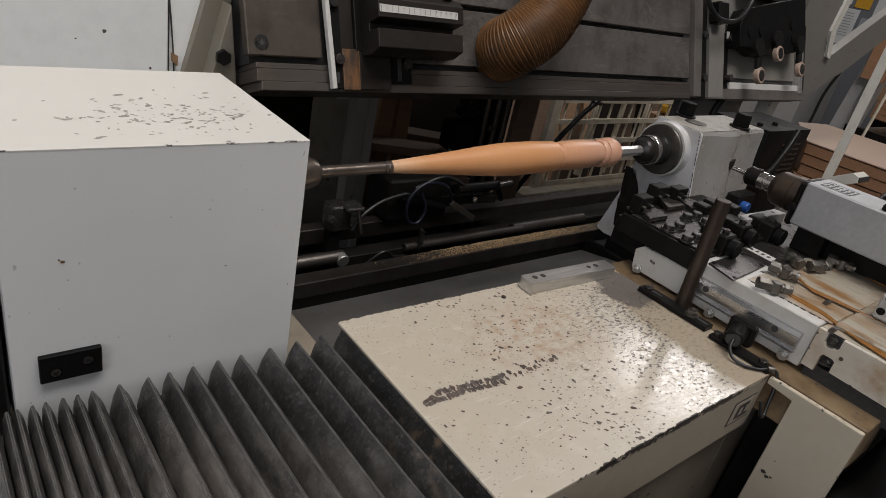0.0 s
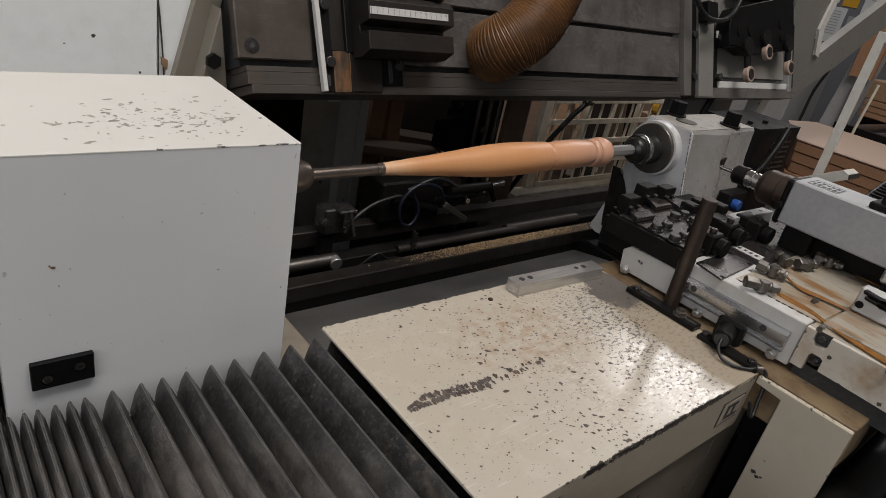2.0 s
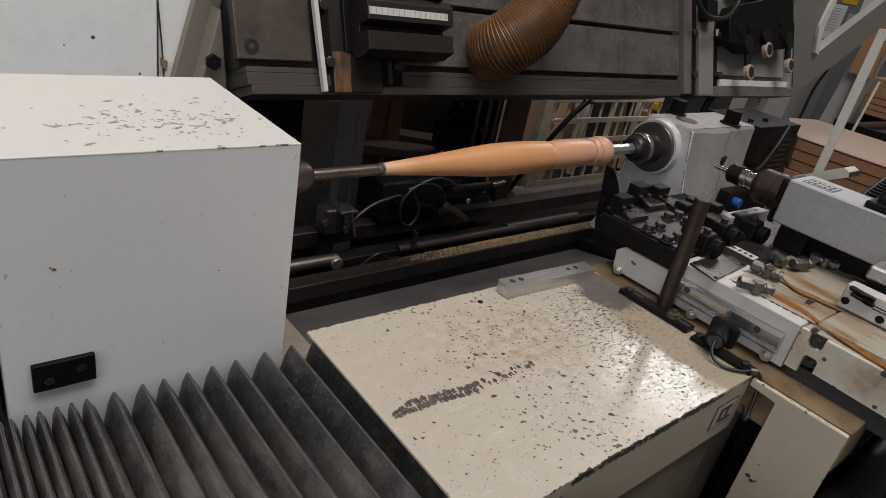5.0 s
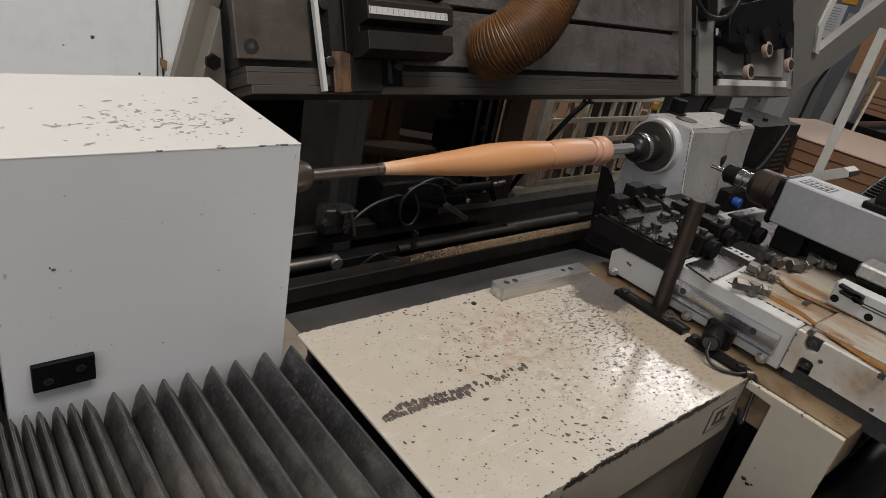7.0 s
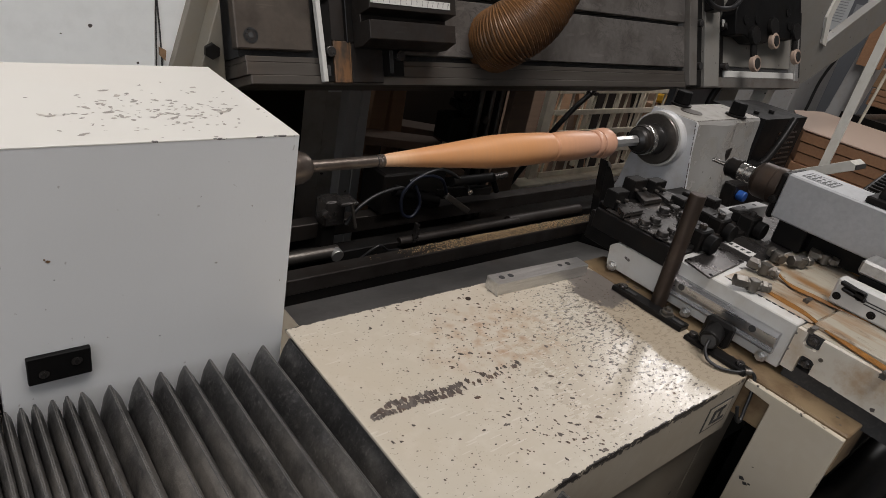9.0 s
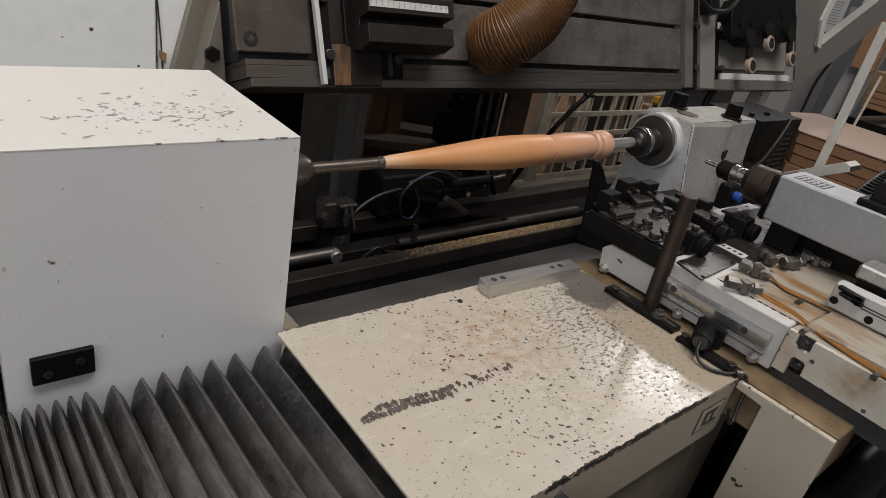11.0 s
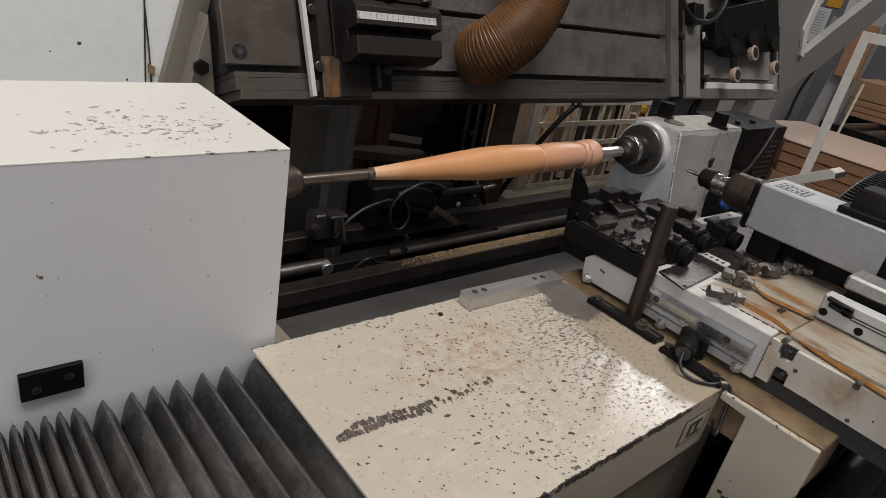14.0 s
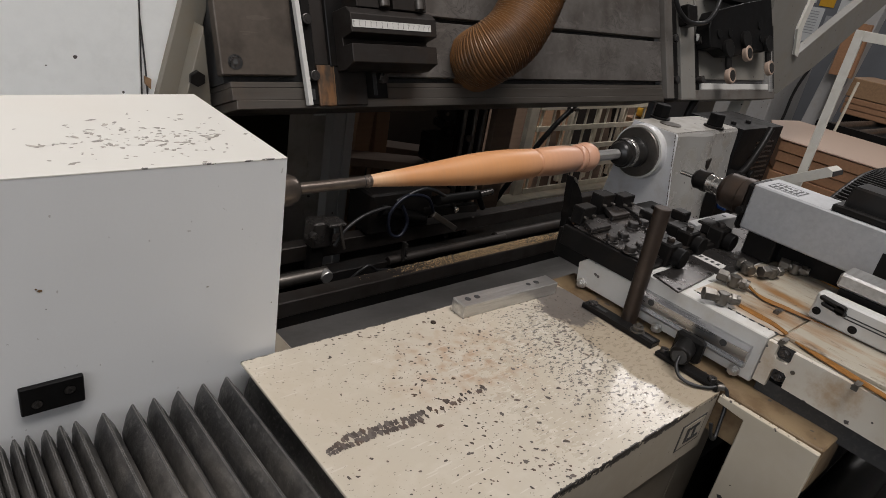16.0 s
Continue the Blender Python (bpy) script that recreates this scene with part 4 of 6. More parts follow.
def bellows():
    b = thing("bellows", (0.2, -0.121, 0.946), "black dusty rubber way bellows with pointed folds", "bellows")
    for i in range(1, len(FOLDS) - 1):
        x = FOLDS[i]
        l, r = (FOLDS[i - 1] + x) / 2, (x + FOLDS[i + 1]) / 2
        drop = min(0.031, 0.014 + 0.62 * (r - l))
        xl, xr = x - (x - l) * 0.98, x + (r - x) * 0.98
        zt, zb, t = 0.9455, 0.9455 - drop, 0.0022
        y0, y1 = -0.70, -0.1215
        outline = [(xl, zb - t), (xl, zb), ((xl + x) / 2 - 0.0015, (zt + zb) / 2 + 0.0032), (x - 0.0012, zt), (x + 0.0012, zt), ((x + xr) / 2 + 0.0015, (zt + zb) / 2 + 0.0032), (xr, zb), (xr, zb - t), ((x + xr) / 2, (zt + zb) / 2 - t), (x, zt - 2 * t), ((xl + x) / 2, (zt + zb) / 2 - t)]
        fold = part("fold", pointed(outline, x, y0, y1), "rubber", b)
        part("seam", [box(x - 0.0013, x - 0.0003, y0, y1 - 0.002, zt - 0.0012, zt + 0.0009, 0.0003, 1), box(x + 0.0003, x + 0.0013, y0, y1 - 0.002, zt - 0.0012, zt + 0.0006, 0.0003, 1)], "seam", fold)
    part("backing", box(0.0, 0.44, -0.70, -0.118, 0.88, 0.905), "black", b)


bellows()


# ---- carriage ----
def ride(ob, cross=False):
    (CROSS if cross else MOVING).append(ob)
    return ob


def carriage():
    c = ride(thing("carriage_table", (0.336, -0.1215, 0.96), "cream enamelled carriage table, chipped and rust-marked", "lathe carriage"))
    top = [(0.336, -0.1215), (0.8195, -0.1315), (0.8195, -0.333), (0.806, -0.362), (0.806, -0.4225), (0.802, -0.4262), (0.332, -0.4265)]
    part("table_top", prism(top, "z", 0.9566, 0.96, 0.0006), "cream", c, "chipped cream sheet top")
    rng = random.Random(12)
    spots = []
    while len(spots) < 1000:
        x, y = rng.uniform(0.345, 0.80), rng.uniform(-0.422, -0.128)
        dens = 0.10 + 0.55 * min(1, max(0, (x - 0.38) / 0.12)) + 0.9 * max(0, 1 - math.hypot((x - 0.722) / 0.075, (y + 0.262) / 0.10))
        dens *= 0.75 + 0.6 * noise.noise(Vector((x * 16, y * 16, 3.0)))
        if y > -0.20 and x < 0.42:
            dens *= 0.3
        if rng.random() > dens or (x > 0.735 and y < -0.3):
            continue
        r = rng.choice((0.0005, 0.0007, 0.0008, 0.001, 0.001, 0.0014)) * rng.uniform(0.8, 1.25)
        if rng.random() < 0.05:
            r *= 1.8
        spots.append(flake(rng, x, y, 0.9601 + 2e-7 * len(spots), r, rng.uniform(1.0, 1.9), radians(rng.gauss(-38, 28)), 8))
    part("chipped_enamel", spots, "chip", c, "dark chips scattered over the enamel")
    blots = []
    x = 0.345
    while x < 0.545:
        f = (x - 0.345) / 0.2
        w = rng.uniform(0.002, 0.0055)
        reach = (0.0092 - 0.0042 * f) * min(1.0, 0.5 + 4 * f)
        mid = -0.2815 + 0.0045 * math.sin(9 * f) * (1 - f)
        if rng.random() > 0.06 + 0.35 * max(0, f - 0.7) / 0.3:
            for row in (1, -1):
                if rng.random() < 0.92 - 0.42 * f:
                    blots.append(flake(rng, x + w / 2, mid + row * reach * rng.uniform(0.35, 0.62), 0.9604 + 2e-6 * len(blots), reach * rng.uniform(0.5, 0.7), max(0.55, w / reach), radians(rng.gauss(-6, 8)), 13))
        x += w
    part("rust_mark", blots, "chip", c, "long broken rust-brown mark")
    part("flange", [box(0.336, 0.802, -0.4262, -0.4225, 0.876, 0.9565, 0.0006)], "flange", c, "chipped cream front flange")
    part("skirt", [box(0.350, 0.805, -0.4115, -0.4065, 0.60, 0.95, 0.001), box(0.8055, 0.88, -0.4115, -0.4065, 0.55, 0.8995, 0.001)], "skirt", c, "darker beige set-back front skirt")
    # shade in the gap under the left edge, painted as a black strip
    part("left_skirt", box(0.348, 0.352, -0.415, -0.128, 0.935, 0.9525), "black", c, "black strip painted in for the shade under the edge")
    part("casting", prism([(0.8065, -0.546), (0.8065, -0.3625), (0.8202, -0.333), (0.8202, -0.135), (0.88, -0.135), (0.88, -0.546)], "z", 0.90, 0.9605, 0.0015), "rust_strip", c, "oil-browned casting ledge")
    leg = [(-0.428, 0.9575), (-0.545, 0.9575), (-0.545, 0.50), (-0.4625, 0.50), (-0.4625, 0.944), (-0.428, 0.947)]
    part("leg", prism(leg, "x", 0.7985, 0.806, 0.001), "leg", c, "cream painted bracket leg")
    for y, z, r in ((-0.474, 0.833, 0.004), (-0.480, 0.829, 0.0034), (-0.4845, 0.832, 0.002)):
        part("leg_chip", prism([(y - r, z), (y - 0.2 * r, z + 0.8 * r), (y + r, z + 0.3 * r), (y + 0.4 * r, z - 0.7 * r)], "x", 0.7980, 0.7986), "ink", c)
    part("body", box(0.36, 0.80, -0.40, -0.15, 0.84, 0.95), "black", c)
    # the cross-slide block with its guide rail on the side
    sec = [(-0.163, 0.9665), (-0.159, 0.997), (-0.172, 1.0085), (-0.262, 1.0105), (-0.262, 1.0315), (-0.4385, 1.0315), (-0.4385, 0.9665)]
    slide = part("slide_block", prism(sec, "x", 0.846, 1.30, 0.0015), "white", c, "white cross-slide block")
    rail = part("guide_rail", prism([(0.846, 0.9815), (0.8395, 0.9815), (0.834, 0.9865), (0.8375, 0.9915), (0.8345, 0.9965), (0.8345, 1.0075), (0.8395, 1.012), (0.846, 1.012)], "y", -0.4275, -0.262, 0.0004), "rail", slide, "bright ground guide rail")
    for y in (-0.292, -0.397):
        part("bolt_hole", cyl((0.8348, y, 1.0025), (0.8338, y, 1.0025), 0.0046, seg=20), "ink", rail)
    for y, z in ((-0.175, 0.970), (-0.417, 0.971), (-0.306, 0.968)):
        part("nut", nut((0.846, y, z), (-1, 0, 0), 0.0062, 0.007), "alu", slide)
    side = [(-0.4405, 1.030), (-0.4405, 0.9745), (-0.4562, 0.9745), (-0.4562, 0.997), (-0.459, 1.001), (-0.470, 1.001), (-0.4735, 0.998), (-0.4735, 0.983), (-0.66, 0.978), (-0.66, 1.030), (-0.471, 1.030), (-0.471, 1.017), (-0.468, 1.0125), (-0.4555, 1.0125), (-0.4525, 1.016), (-0.4525, 1.030)]
    low = part("side_plate", prism(side, "x", 0.844, 0.8515), "white_dirty", c, "cream side plate with notches")
    # flat dark sheet that paints the notches' inner shade
    part("recess", box(0.8516, 0.8519, -0.477, -0.449, 0.9855, 1.0295), "ink", low, "dark sheet painted for the shade inside the notches")
    for y, z in ((-0.461, 1.0215), (-0.465, 0.991)):
        part("notch_bolt", nut((0.8515, y, z), (-1, 0, 0), 0.0052, 0.006), "tool", low)
    part("eyelet", cyl((0.8442, -0.478, 1.0075), (0.8430, -0.478, 1.0075), 0.0026, seg=20), "nickel", low)
    part("rear_slide", [box(0.852, 1.30, -0.66, -0.4395, 0.985, 1.0305, 0.002)], "oily_top", c, "oil-stained cream slide top")
    rng = random.Random(33)
    dashes = []
    yy = -0.318
    while yy > -0.436:
        l = rng.uniform(0.002, 0.009)
        dashes.append(box(0.9062, 0.9062 + rng.uniform(0.0008, 0.002), yy - l, yy, 1.0160, 1.0174))
        yy -= l + rng.uniform(0.001, 0.006)
    part("grime_line", dashes, "ink", c, "black grime along the joint", view_scale=VIEW_SCALE)
    part("slot", box(0.850, 0.86, -0.66, -0.445, 0.953, 0.98), "ink", c)
    part("groove", [box(0.915, 0.918, -0.62, -0.33, 1.0138, 1.0146), box(0.968, 0.971, -0.62, -0.33, 1.0138, 1.0146)], "ink", c, view_scale=VIEW_SCALE)
    part("step", box(0.905, 1.33, -0.66, -0.44, 1.0137, 1.0215, 0.002), "oily_top", c, view_scale=VIEW_SCALE)
    part("oily_inlay", box(0.908, 1.33, -0.4365, -0.312, 1.0160, 1.0172, 0.0004), "oily_top", c, "brown oil-stained top", view_scale=VIEW_SCALE)
    plate = part("cover_plate", prism([(0.8487, -0.2749), (0.8357, -0.3218), (0.946, -0.3139), (0.951, -0.2731)], "z", 1.0318, 1.0345, 0.0005), "tool", c, "dark oily steel cover plate")
    for x, y in [(0.8562, -0.2783), (0.8452, -0.3177), (0.9379, -0.311), (0.9421, -0.2768)]:
        part("screw", hexbolt((x, y, 1.0345), (0, 0, 1), 0.0032, 0.0008), "black", plate)
    part("key_plate", box(0.9530, 1.25, -0.3234, -0.196, 1.0318, 1.0342, 0.0006), "tool", c)
    for quad, mat in (([(0.9726, -0.2634), (0.9914, -0.2631), (0.9927, -0.308), (0.9703, -0.3114)], "scale"), ([(1.0383, -0.2702), (1.0554, -0.2699), (1.0497, -0.3167), (1.0281, -0.3199)], "shaft")):
        lab = part("label_strip", prism(quad, "z", 1.0343, 1.0351), mat, c, "engraved label strip")
        (xa, ya), (xb, yb), (xc, yc), (xd, yd) = quad
        for k in range(4):
            f = 0.2 + 0.2 * k
            px, py = (xa + xb) / 2 + f * ((xc + xd) - (xa + xb)) / 2, (ya + yb) / 2 + f * ((yc + yd) - (ya + yb)) / 2
            part("mark", box(px - 0.004, px + 0.004, py - 0.0022, py + 0.0022, 1.0352, 1.0354), "ink", lab)
    sign = part("warning_mark", box(0.731, 0.787, -0.4268, -0.4263, 0.897, 0.935), "ink", c, "worn black rectangular outline")
    part("mark_field", box(0.734, 0.7845, -0.4272, -0.42685, 0.8995, 0.9325), "flange", sign)
    part("mark_bars", [box(0.745, 0.752, -0.4276, -0.42725, 0.905, 0.927), box(0.754, 0.774, -0.4276, -0.42725, 0.922, 0.927), box(0.754, 0.778, -0.4276, -0.42725, 0.904, 0.909), box(0.762, 0.768, -0.4276, -0.42725, 0.91, 0.921)], "ink", sign)
    return c


carriage()


def on_the_table():
    bar = ride(thing("square_bar", (0.62, -0.165, 0.96), "bright square aluminium bar lying on the carriage table", "metal bar"))
    m = pose(0.7055, -0.1525, 0.9695, 0, 0, -2.6)
    part("bar", box(-0.088, 0.088, -0.0125, 0.0125, -0.0094, 0.009, 0.0007, m=m), "alu", bar)
    for x in (-0.072, -0.056, 0.040, 0.056):
        part("hole", cyl(m @ Vector((x, 0.001, 0.0088)), m @ Vector((x, 0.001, 0.0093)), 0.0044 if abs(x) > 0.05 else 0.0036, seg=20), "ink", bar)
    part("end_face", box(-0.0886, -0.088, -0.011, 0.011, -0.0084, 0.0078, m=m), "alu", bar)
    s = ride(thing("rivet", (0.575, -0.152, 0.96), "small brown rivet in the carriage table", "rivet"))
    part("head", cyl((0.575, -0.152, 0.96), (0.575, -0.152, 0.962), 0.0036, seg=20, bevel=0.0008), "rod", s)

    p = ride(thing("stop_rod", (0.845, -0.266, 0.96), "brown steel stop rod standing on a slotted foot", "stop rod"))
    foot = part("foot", box(0.7995, 0.8205, -0.328, -0.212, 0.9603, 0.968, 0.001), "black", p, "black slotted foot")
    for y0, y1 in ((-0.325, -0.292), (-0.247, -0.216)):
        part("slot", box(0.807, 0.813, y0, y1, 0.9681, 0.9685), "ink", foot)
    part("clamp_nut", nut((0.810, -0.298, 0.968), (0, 0, 1), 0.008, 0.007), "nickel", foot)
    part("clamp_screw", hexbolt((0.810, -0.2235, 0.968), (0, 0, 1), 0.0065, 0.004), "tool", foot)
    part("rod", cyl((0.828, -0.272, 0.9605), (0.828, -0.269, 1.132), 0.0108, seg=28, bevel=0.0012), "rod", p)

    w = ride(thing("limit_switch", (0.805, -0.37, 0.96), "black limit switch on a base plate with a looped cable", "limit switch"))
    base = part("base_plate", box(0.792, 0.812, -0.425, -0.338, 0.9603, 0.9665, 0.001), "black", w)
    for y in (-0.345, -0.412):
        part("screw", hexbolt((0.802, y, 0.9665), (0, 0, 1), 0.0055, 0.005), "tool", base)
    part("housing", [cyl((0.785, -0.372, 0.982), (0.812, -0.366, 0.986), 0.0125, seg=28, bevel=0.0015), box(0.808, 0.822, -0.386, -0.348, 0.967, 1.001, 0.004)], "black", w)
    part("bore", cyl((0.7845, -0.3722, 0.982), (0.7838, -0.3723, 0.982), 0.0095, seg=24), "ink", w)
    part("cable", tube([(0.7845, -0.3725, 0.983), (0.776, -0.376, 0.974), (0.772, -0.386, 0.9655), (0.775, -0.402, 0.9635), (0.788, -0.416, 0.9635), (0.801, -0.424, 0.966), (0.806, -0.432, 0.962), (0.802, -0.438, 0.945), (0.794, -0.442, 0.925), (0.783, -0.446, 0.912), (0.772, -0.445, 0.918), (0.77, -0.44, 0.935)], 0.0022, seg=20), "cable", w, "thin black cable")
    part("ferrule", cyl((0.797, -0.4215, 0.9655), (0.803, -0.427, 0.966), 0.0042, seg=20), "nickel", w)
    part("washer", cyl((0.8285, -0.3475, 0.9602), (0.8285, -0.3475, 0.9612), 0.0065, seg=20), "nickel", w)


on_the_table()


# ---- tools on the cross-slide ----
def tool_post():
    t = ride(thing("tool_block", (0.95, -0.19, 1.0145), "dark steel tool block carrying three clamped cutters", "tool block"))
    part("base", prism([(0.852, -0.262), (0.852, -0.135), (0.875, -0.10), (1.11, -0.10), (1.11, -0.262)], "z", 1.0318, 1.0415, 0.0012), "black", t)
    part("front_face", box(0.853, 1.105, -0.165, -0.105, 0.985, 1.0315, 0.001), "black", t)
    part("deck", box(0.85, 1.106, -0.255, -0.13, 1.0416, 1.0445, 0.001), "tool", t, "worn dark steel deck")
    knife = [(0.8955, 1.097), (0.901, 1.0955), (0.912, 1.085), (0.926, 1.070), (0.936, 1.056), (0.942, 1.045), (0.952, 1.042), (0.985, 1.02), (0.985, 0.968), (0.949, 0.974), (0.917, 0.984), (0.911, 1.005), (0.909, 1.020), (0.905, 1.033), (0.9065, 1.043), (0.902, 1.06), (0.9, 1.075)]
    k = part("knife", prism(knife, "y", -0.076, -0.062, 0.0012), "black", t, "tall black profile knife")
    part("edge", prism([(0.8955, 1.0972), (0.9012, 1.0957), (0.9125, 1.0845), (0.904, 1.0875)], "y", -0.0785, -0.0762), "chrome", k, "bright ground cutting edge")
    part("cheek", box(0.8435, 0.8515, -0.2615, -0.118, 1.0110, 1.0414, 0.0008), "black", t, "black side cheek over the slide")
    for x0, x1, y0, y1, zt in ((0.857, 0.889, -0.137, -0.117, 1.072), (0.937, 0.972, -0.1125, -0.09, 1.073), (0.977, 1.010, -0.1245, -0.104, 1.072)):
        h = part("holder", box(x0, x1, y0, y1, 1.0447 if x0 < 0.86 else 0.99, zt, 0.0012), "black", t, "black clamped tool holder")
        for dx in (0.006, x1 - x0 - 0.006):
            part("clamp_screw", hexbolt((x0 + dx, y0 + 0.0005, 1.058), (0, -1, 0), 0.0026, 0.006), "shaft", h)
    for quad in [[(0.8628, -0.1366), (0.9023, -0.1359), (0.8942, -0.1658), (0.8465, -0.1652)], [(0.9523, -0.1097), (0.9908, -0.1116), (0.9775, -0.1436), (0.9298, -0.1429)], [(0.9958, -0.1152), (1.0203, -0.1184), (1.0313, -0.1569), (0.9809, -0.1558)]]:
        wg = part("wedge", prism(quad, "z", 1.0448, 1.0528, 0.0006), "tool", t, "worn steel clamping wedge")
        (xa, ya), (xb, yb) = quad[3], quad[2]
        part("ground_edge", prism([(xa, ya - 0.0004), (xa, ya - 0.0012), (xb, yb - 0.0012), (xb, yb - 0.0004)], "z", 1.0478, 1.0494), "shaft", wg, "bright ground edge")
    for x, y in [(0.8606, -0.1919), (0.8868, -0.1933), (0.8546, -0.2282), (0.9417, -0.1732), (0.9687, -0.1738), (0.8809, -0.2286), (0.9602, -0.1973), (0.9577, -0.2133), (1.0006, -0.1997)]:
        s = part("cap_bolt", cyl((x, y, 1.0446), (x, y, 1.0472), 0.0112, seg=24, bevel=0.0006), "tool", t, "steel washer and bolt")
        part("head", cyl((x, y, 1.0473), (x, y, 1.0545), 0.0086, 0.0082, seg=20, bevel=0.0012), "tool", s)
    for x, y in ((1.005, -0.16), (1.045, -0.155), (1.07, -0.18)):
        part("link_block", box(x - 0.012, x + 0.012, y - 0.012, y + 0.012, 1.0446, 1.06, 0.002), "black", t)
    for x, y in ((0.907, -0.268), (0.984, -0.254), (1.056, -0.268)):
        n = part("adjuster", box(x - 0.016, x + 0.016, y, y + 0.024, 1.0318, 1.065, 0.0025), "black", t, "black adjuster with knurled wheel")
        part("wheel", cyl((x, y - 0.002, 1.0485), (x + 0.0, y - 0.0155, 1.0485), 0.0136, seg=32, bevel=0.0015), "matt_black", n, "dull knurled wheel")
        part("screw", hexbolt((x, y + 0.012, 1.065), (0, 0, 1), 0.0055, 0.006), "tool", n)
        part("link", box(x - 0.004, x + 0.03, y + 0.025, y + 0.05, 1.0446, 1.062, 0.002), "black", n)
    return t


tool_post()


def slide_fittings():
    bl = ride(thing("spacer_block", (1.10, -0.209, 1.0318), "cream aluminium spacer bar with dark holes", "spacer block"))
    part("block", prism([(1.0416, -0.2093), (1.1603, -0.2122), (1.1669, -0.2322), (1.0355, -0.2268)], "z", 1.0346, 1.058, 0.001), "castw", bl)
    for x, y in [(1.0636, -0.2189), (1.1011, -0.2201), (1.1361, -0.2213)]:
        part("hole", cyl((x, y, 1.0581), (x, y, 1.0584), 0.0036, seg=20), "ink", bl)
    part("foot", box(1.036, 1.136, -0.236, -0.205, 1.0318, 1.0345, 0.0005), "tool", bl)

    def fitting(a, b, z, label):
        e = ride(thing("hose_fitting", (*a, z), label, "hose fitting", "hose fittings on the slide"))
        p, q = Vector((*a, z + 0.010)), Vector((*b, z + 0.009))
        u = (q - p).normalized()
        l = (q - p).length
        part("socket", cyl(p, p + u * l * 0.34, 0.0086, seg=6, bevel=0.001), "nickel", e)
        part("body", [cyl(p + u * l * 0.3, p + u * l * 0.8, 0.0058, seg=20), cyl(p + u * l * 0.55 - Vector((0, 0, 0.009)), p + u * l * 0.55 + Vector((0, 0, 0.007)), 0.0074, seg=20, bevel=0.001)], "nickel", e)
        part("collar", [cyl(p + u * l * 0.74, p + u * l * 0.9, 0.0078, seg=6, bevel=0.0008), cyl(p + u * l * 0.9, q, 0.0066, seg=20)], "nickel", e)
        return e

    for a, b, label in (((0.847, -0.3469), (0.8783, -0.3809), "dull nickel elbow fitting on the slide"), ((0.9276, -0.3252), (0.9385, -0.3655), "dull nickel elbow fitting on the slide"), ((1.0059, -0.3205), (0.994, -0.3445), "short nickel fitting with a knurled nut"), ((1.0041, -0.3515), (1.0427, -0.3648), "oily dark elbow fitting under the motor"), ((1.0766, -0.348), (1.0885, -0.3875), "dull nickel elbow fitting on the slide")):
        fitting(a, b, 1.0342, label)

    def run(pts, k, z=1.0332):
        h = ride(thing("oil_line", (*pts[0], z), "amber plastic oil line clipped to the slide", "oil line", "oil lines on the slide"))
        part("line", tube([(x + 0.0027 * k, y + 0.0018 * k, z + (0.004 if i == 0 else 0.0) + 0.0006 * math.sin(2.1 * i + k)) for i, (x, y) in enumerate(pts)], 0.0014, seg=12), "tube", h)

    for k in range(4):
        run([(0.8905, -0.3687), (0.886, -0.3807), (0.8825, -0.4045), (0.8797, -0.433), (0.8621, -0.4746), (0.8538, -0.5148), (0.847, -0.5523), (0.8377, -0.5966)], k)
    for k in range(3):
        run([(0.9466, -0.3604), (0.9427, -0.375), (0.9364, -0.3916), (0.939, -0.4202), (0.9433, -0.4578), (0.954, -0.5182), (0.9647, -0.5786)], k, 1.0360)
        run([(1.1089, -0.3826), (1.103, -0.3975), (1.1006, -0.419), (1.0984, -0.4463), (1.0987, -0.4736)], k, 1.0360)
    for x, y, z in ((0.890, -0.445, 1.0137), (0.876, -0.535, 1.0137), (0.965, -0.405, 1.0147)):
        cp = ride(thing("pipe_clip", (x, y, z), "small steel pipe clip over the oil lines", "pipe clip", "pipe clips"))
        part("clip", [box(x - 0.006, x + 0.012, y - 0.0035, y + 0.0035, z + 0.0045, z + 0.006, 0.0005), box(x - 0.007, x - 0.005, y - 0.0035, y + 0.0035, z, z + 0.006)], "nickel", cp, view_scale=VIEW_SCALE)
        part("screw", hexbolt((x - 0.004, y, z + 0.006), (0, 0, 1), 0.003, 0.002), "nickel", cp, view_scale=VIEW_SCALE)


slide_fittings()


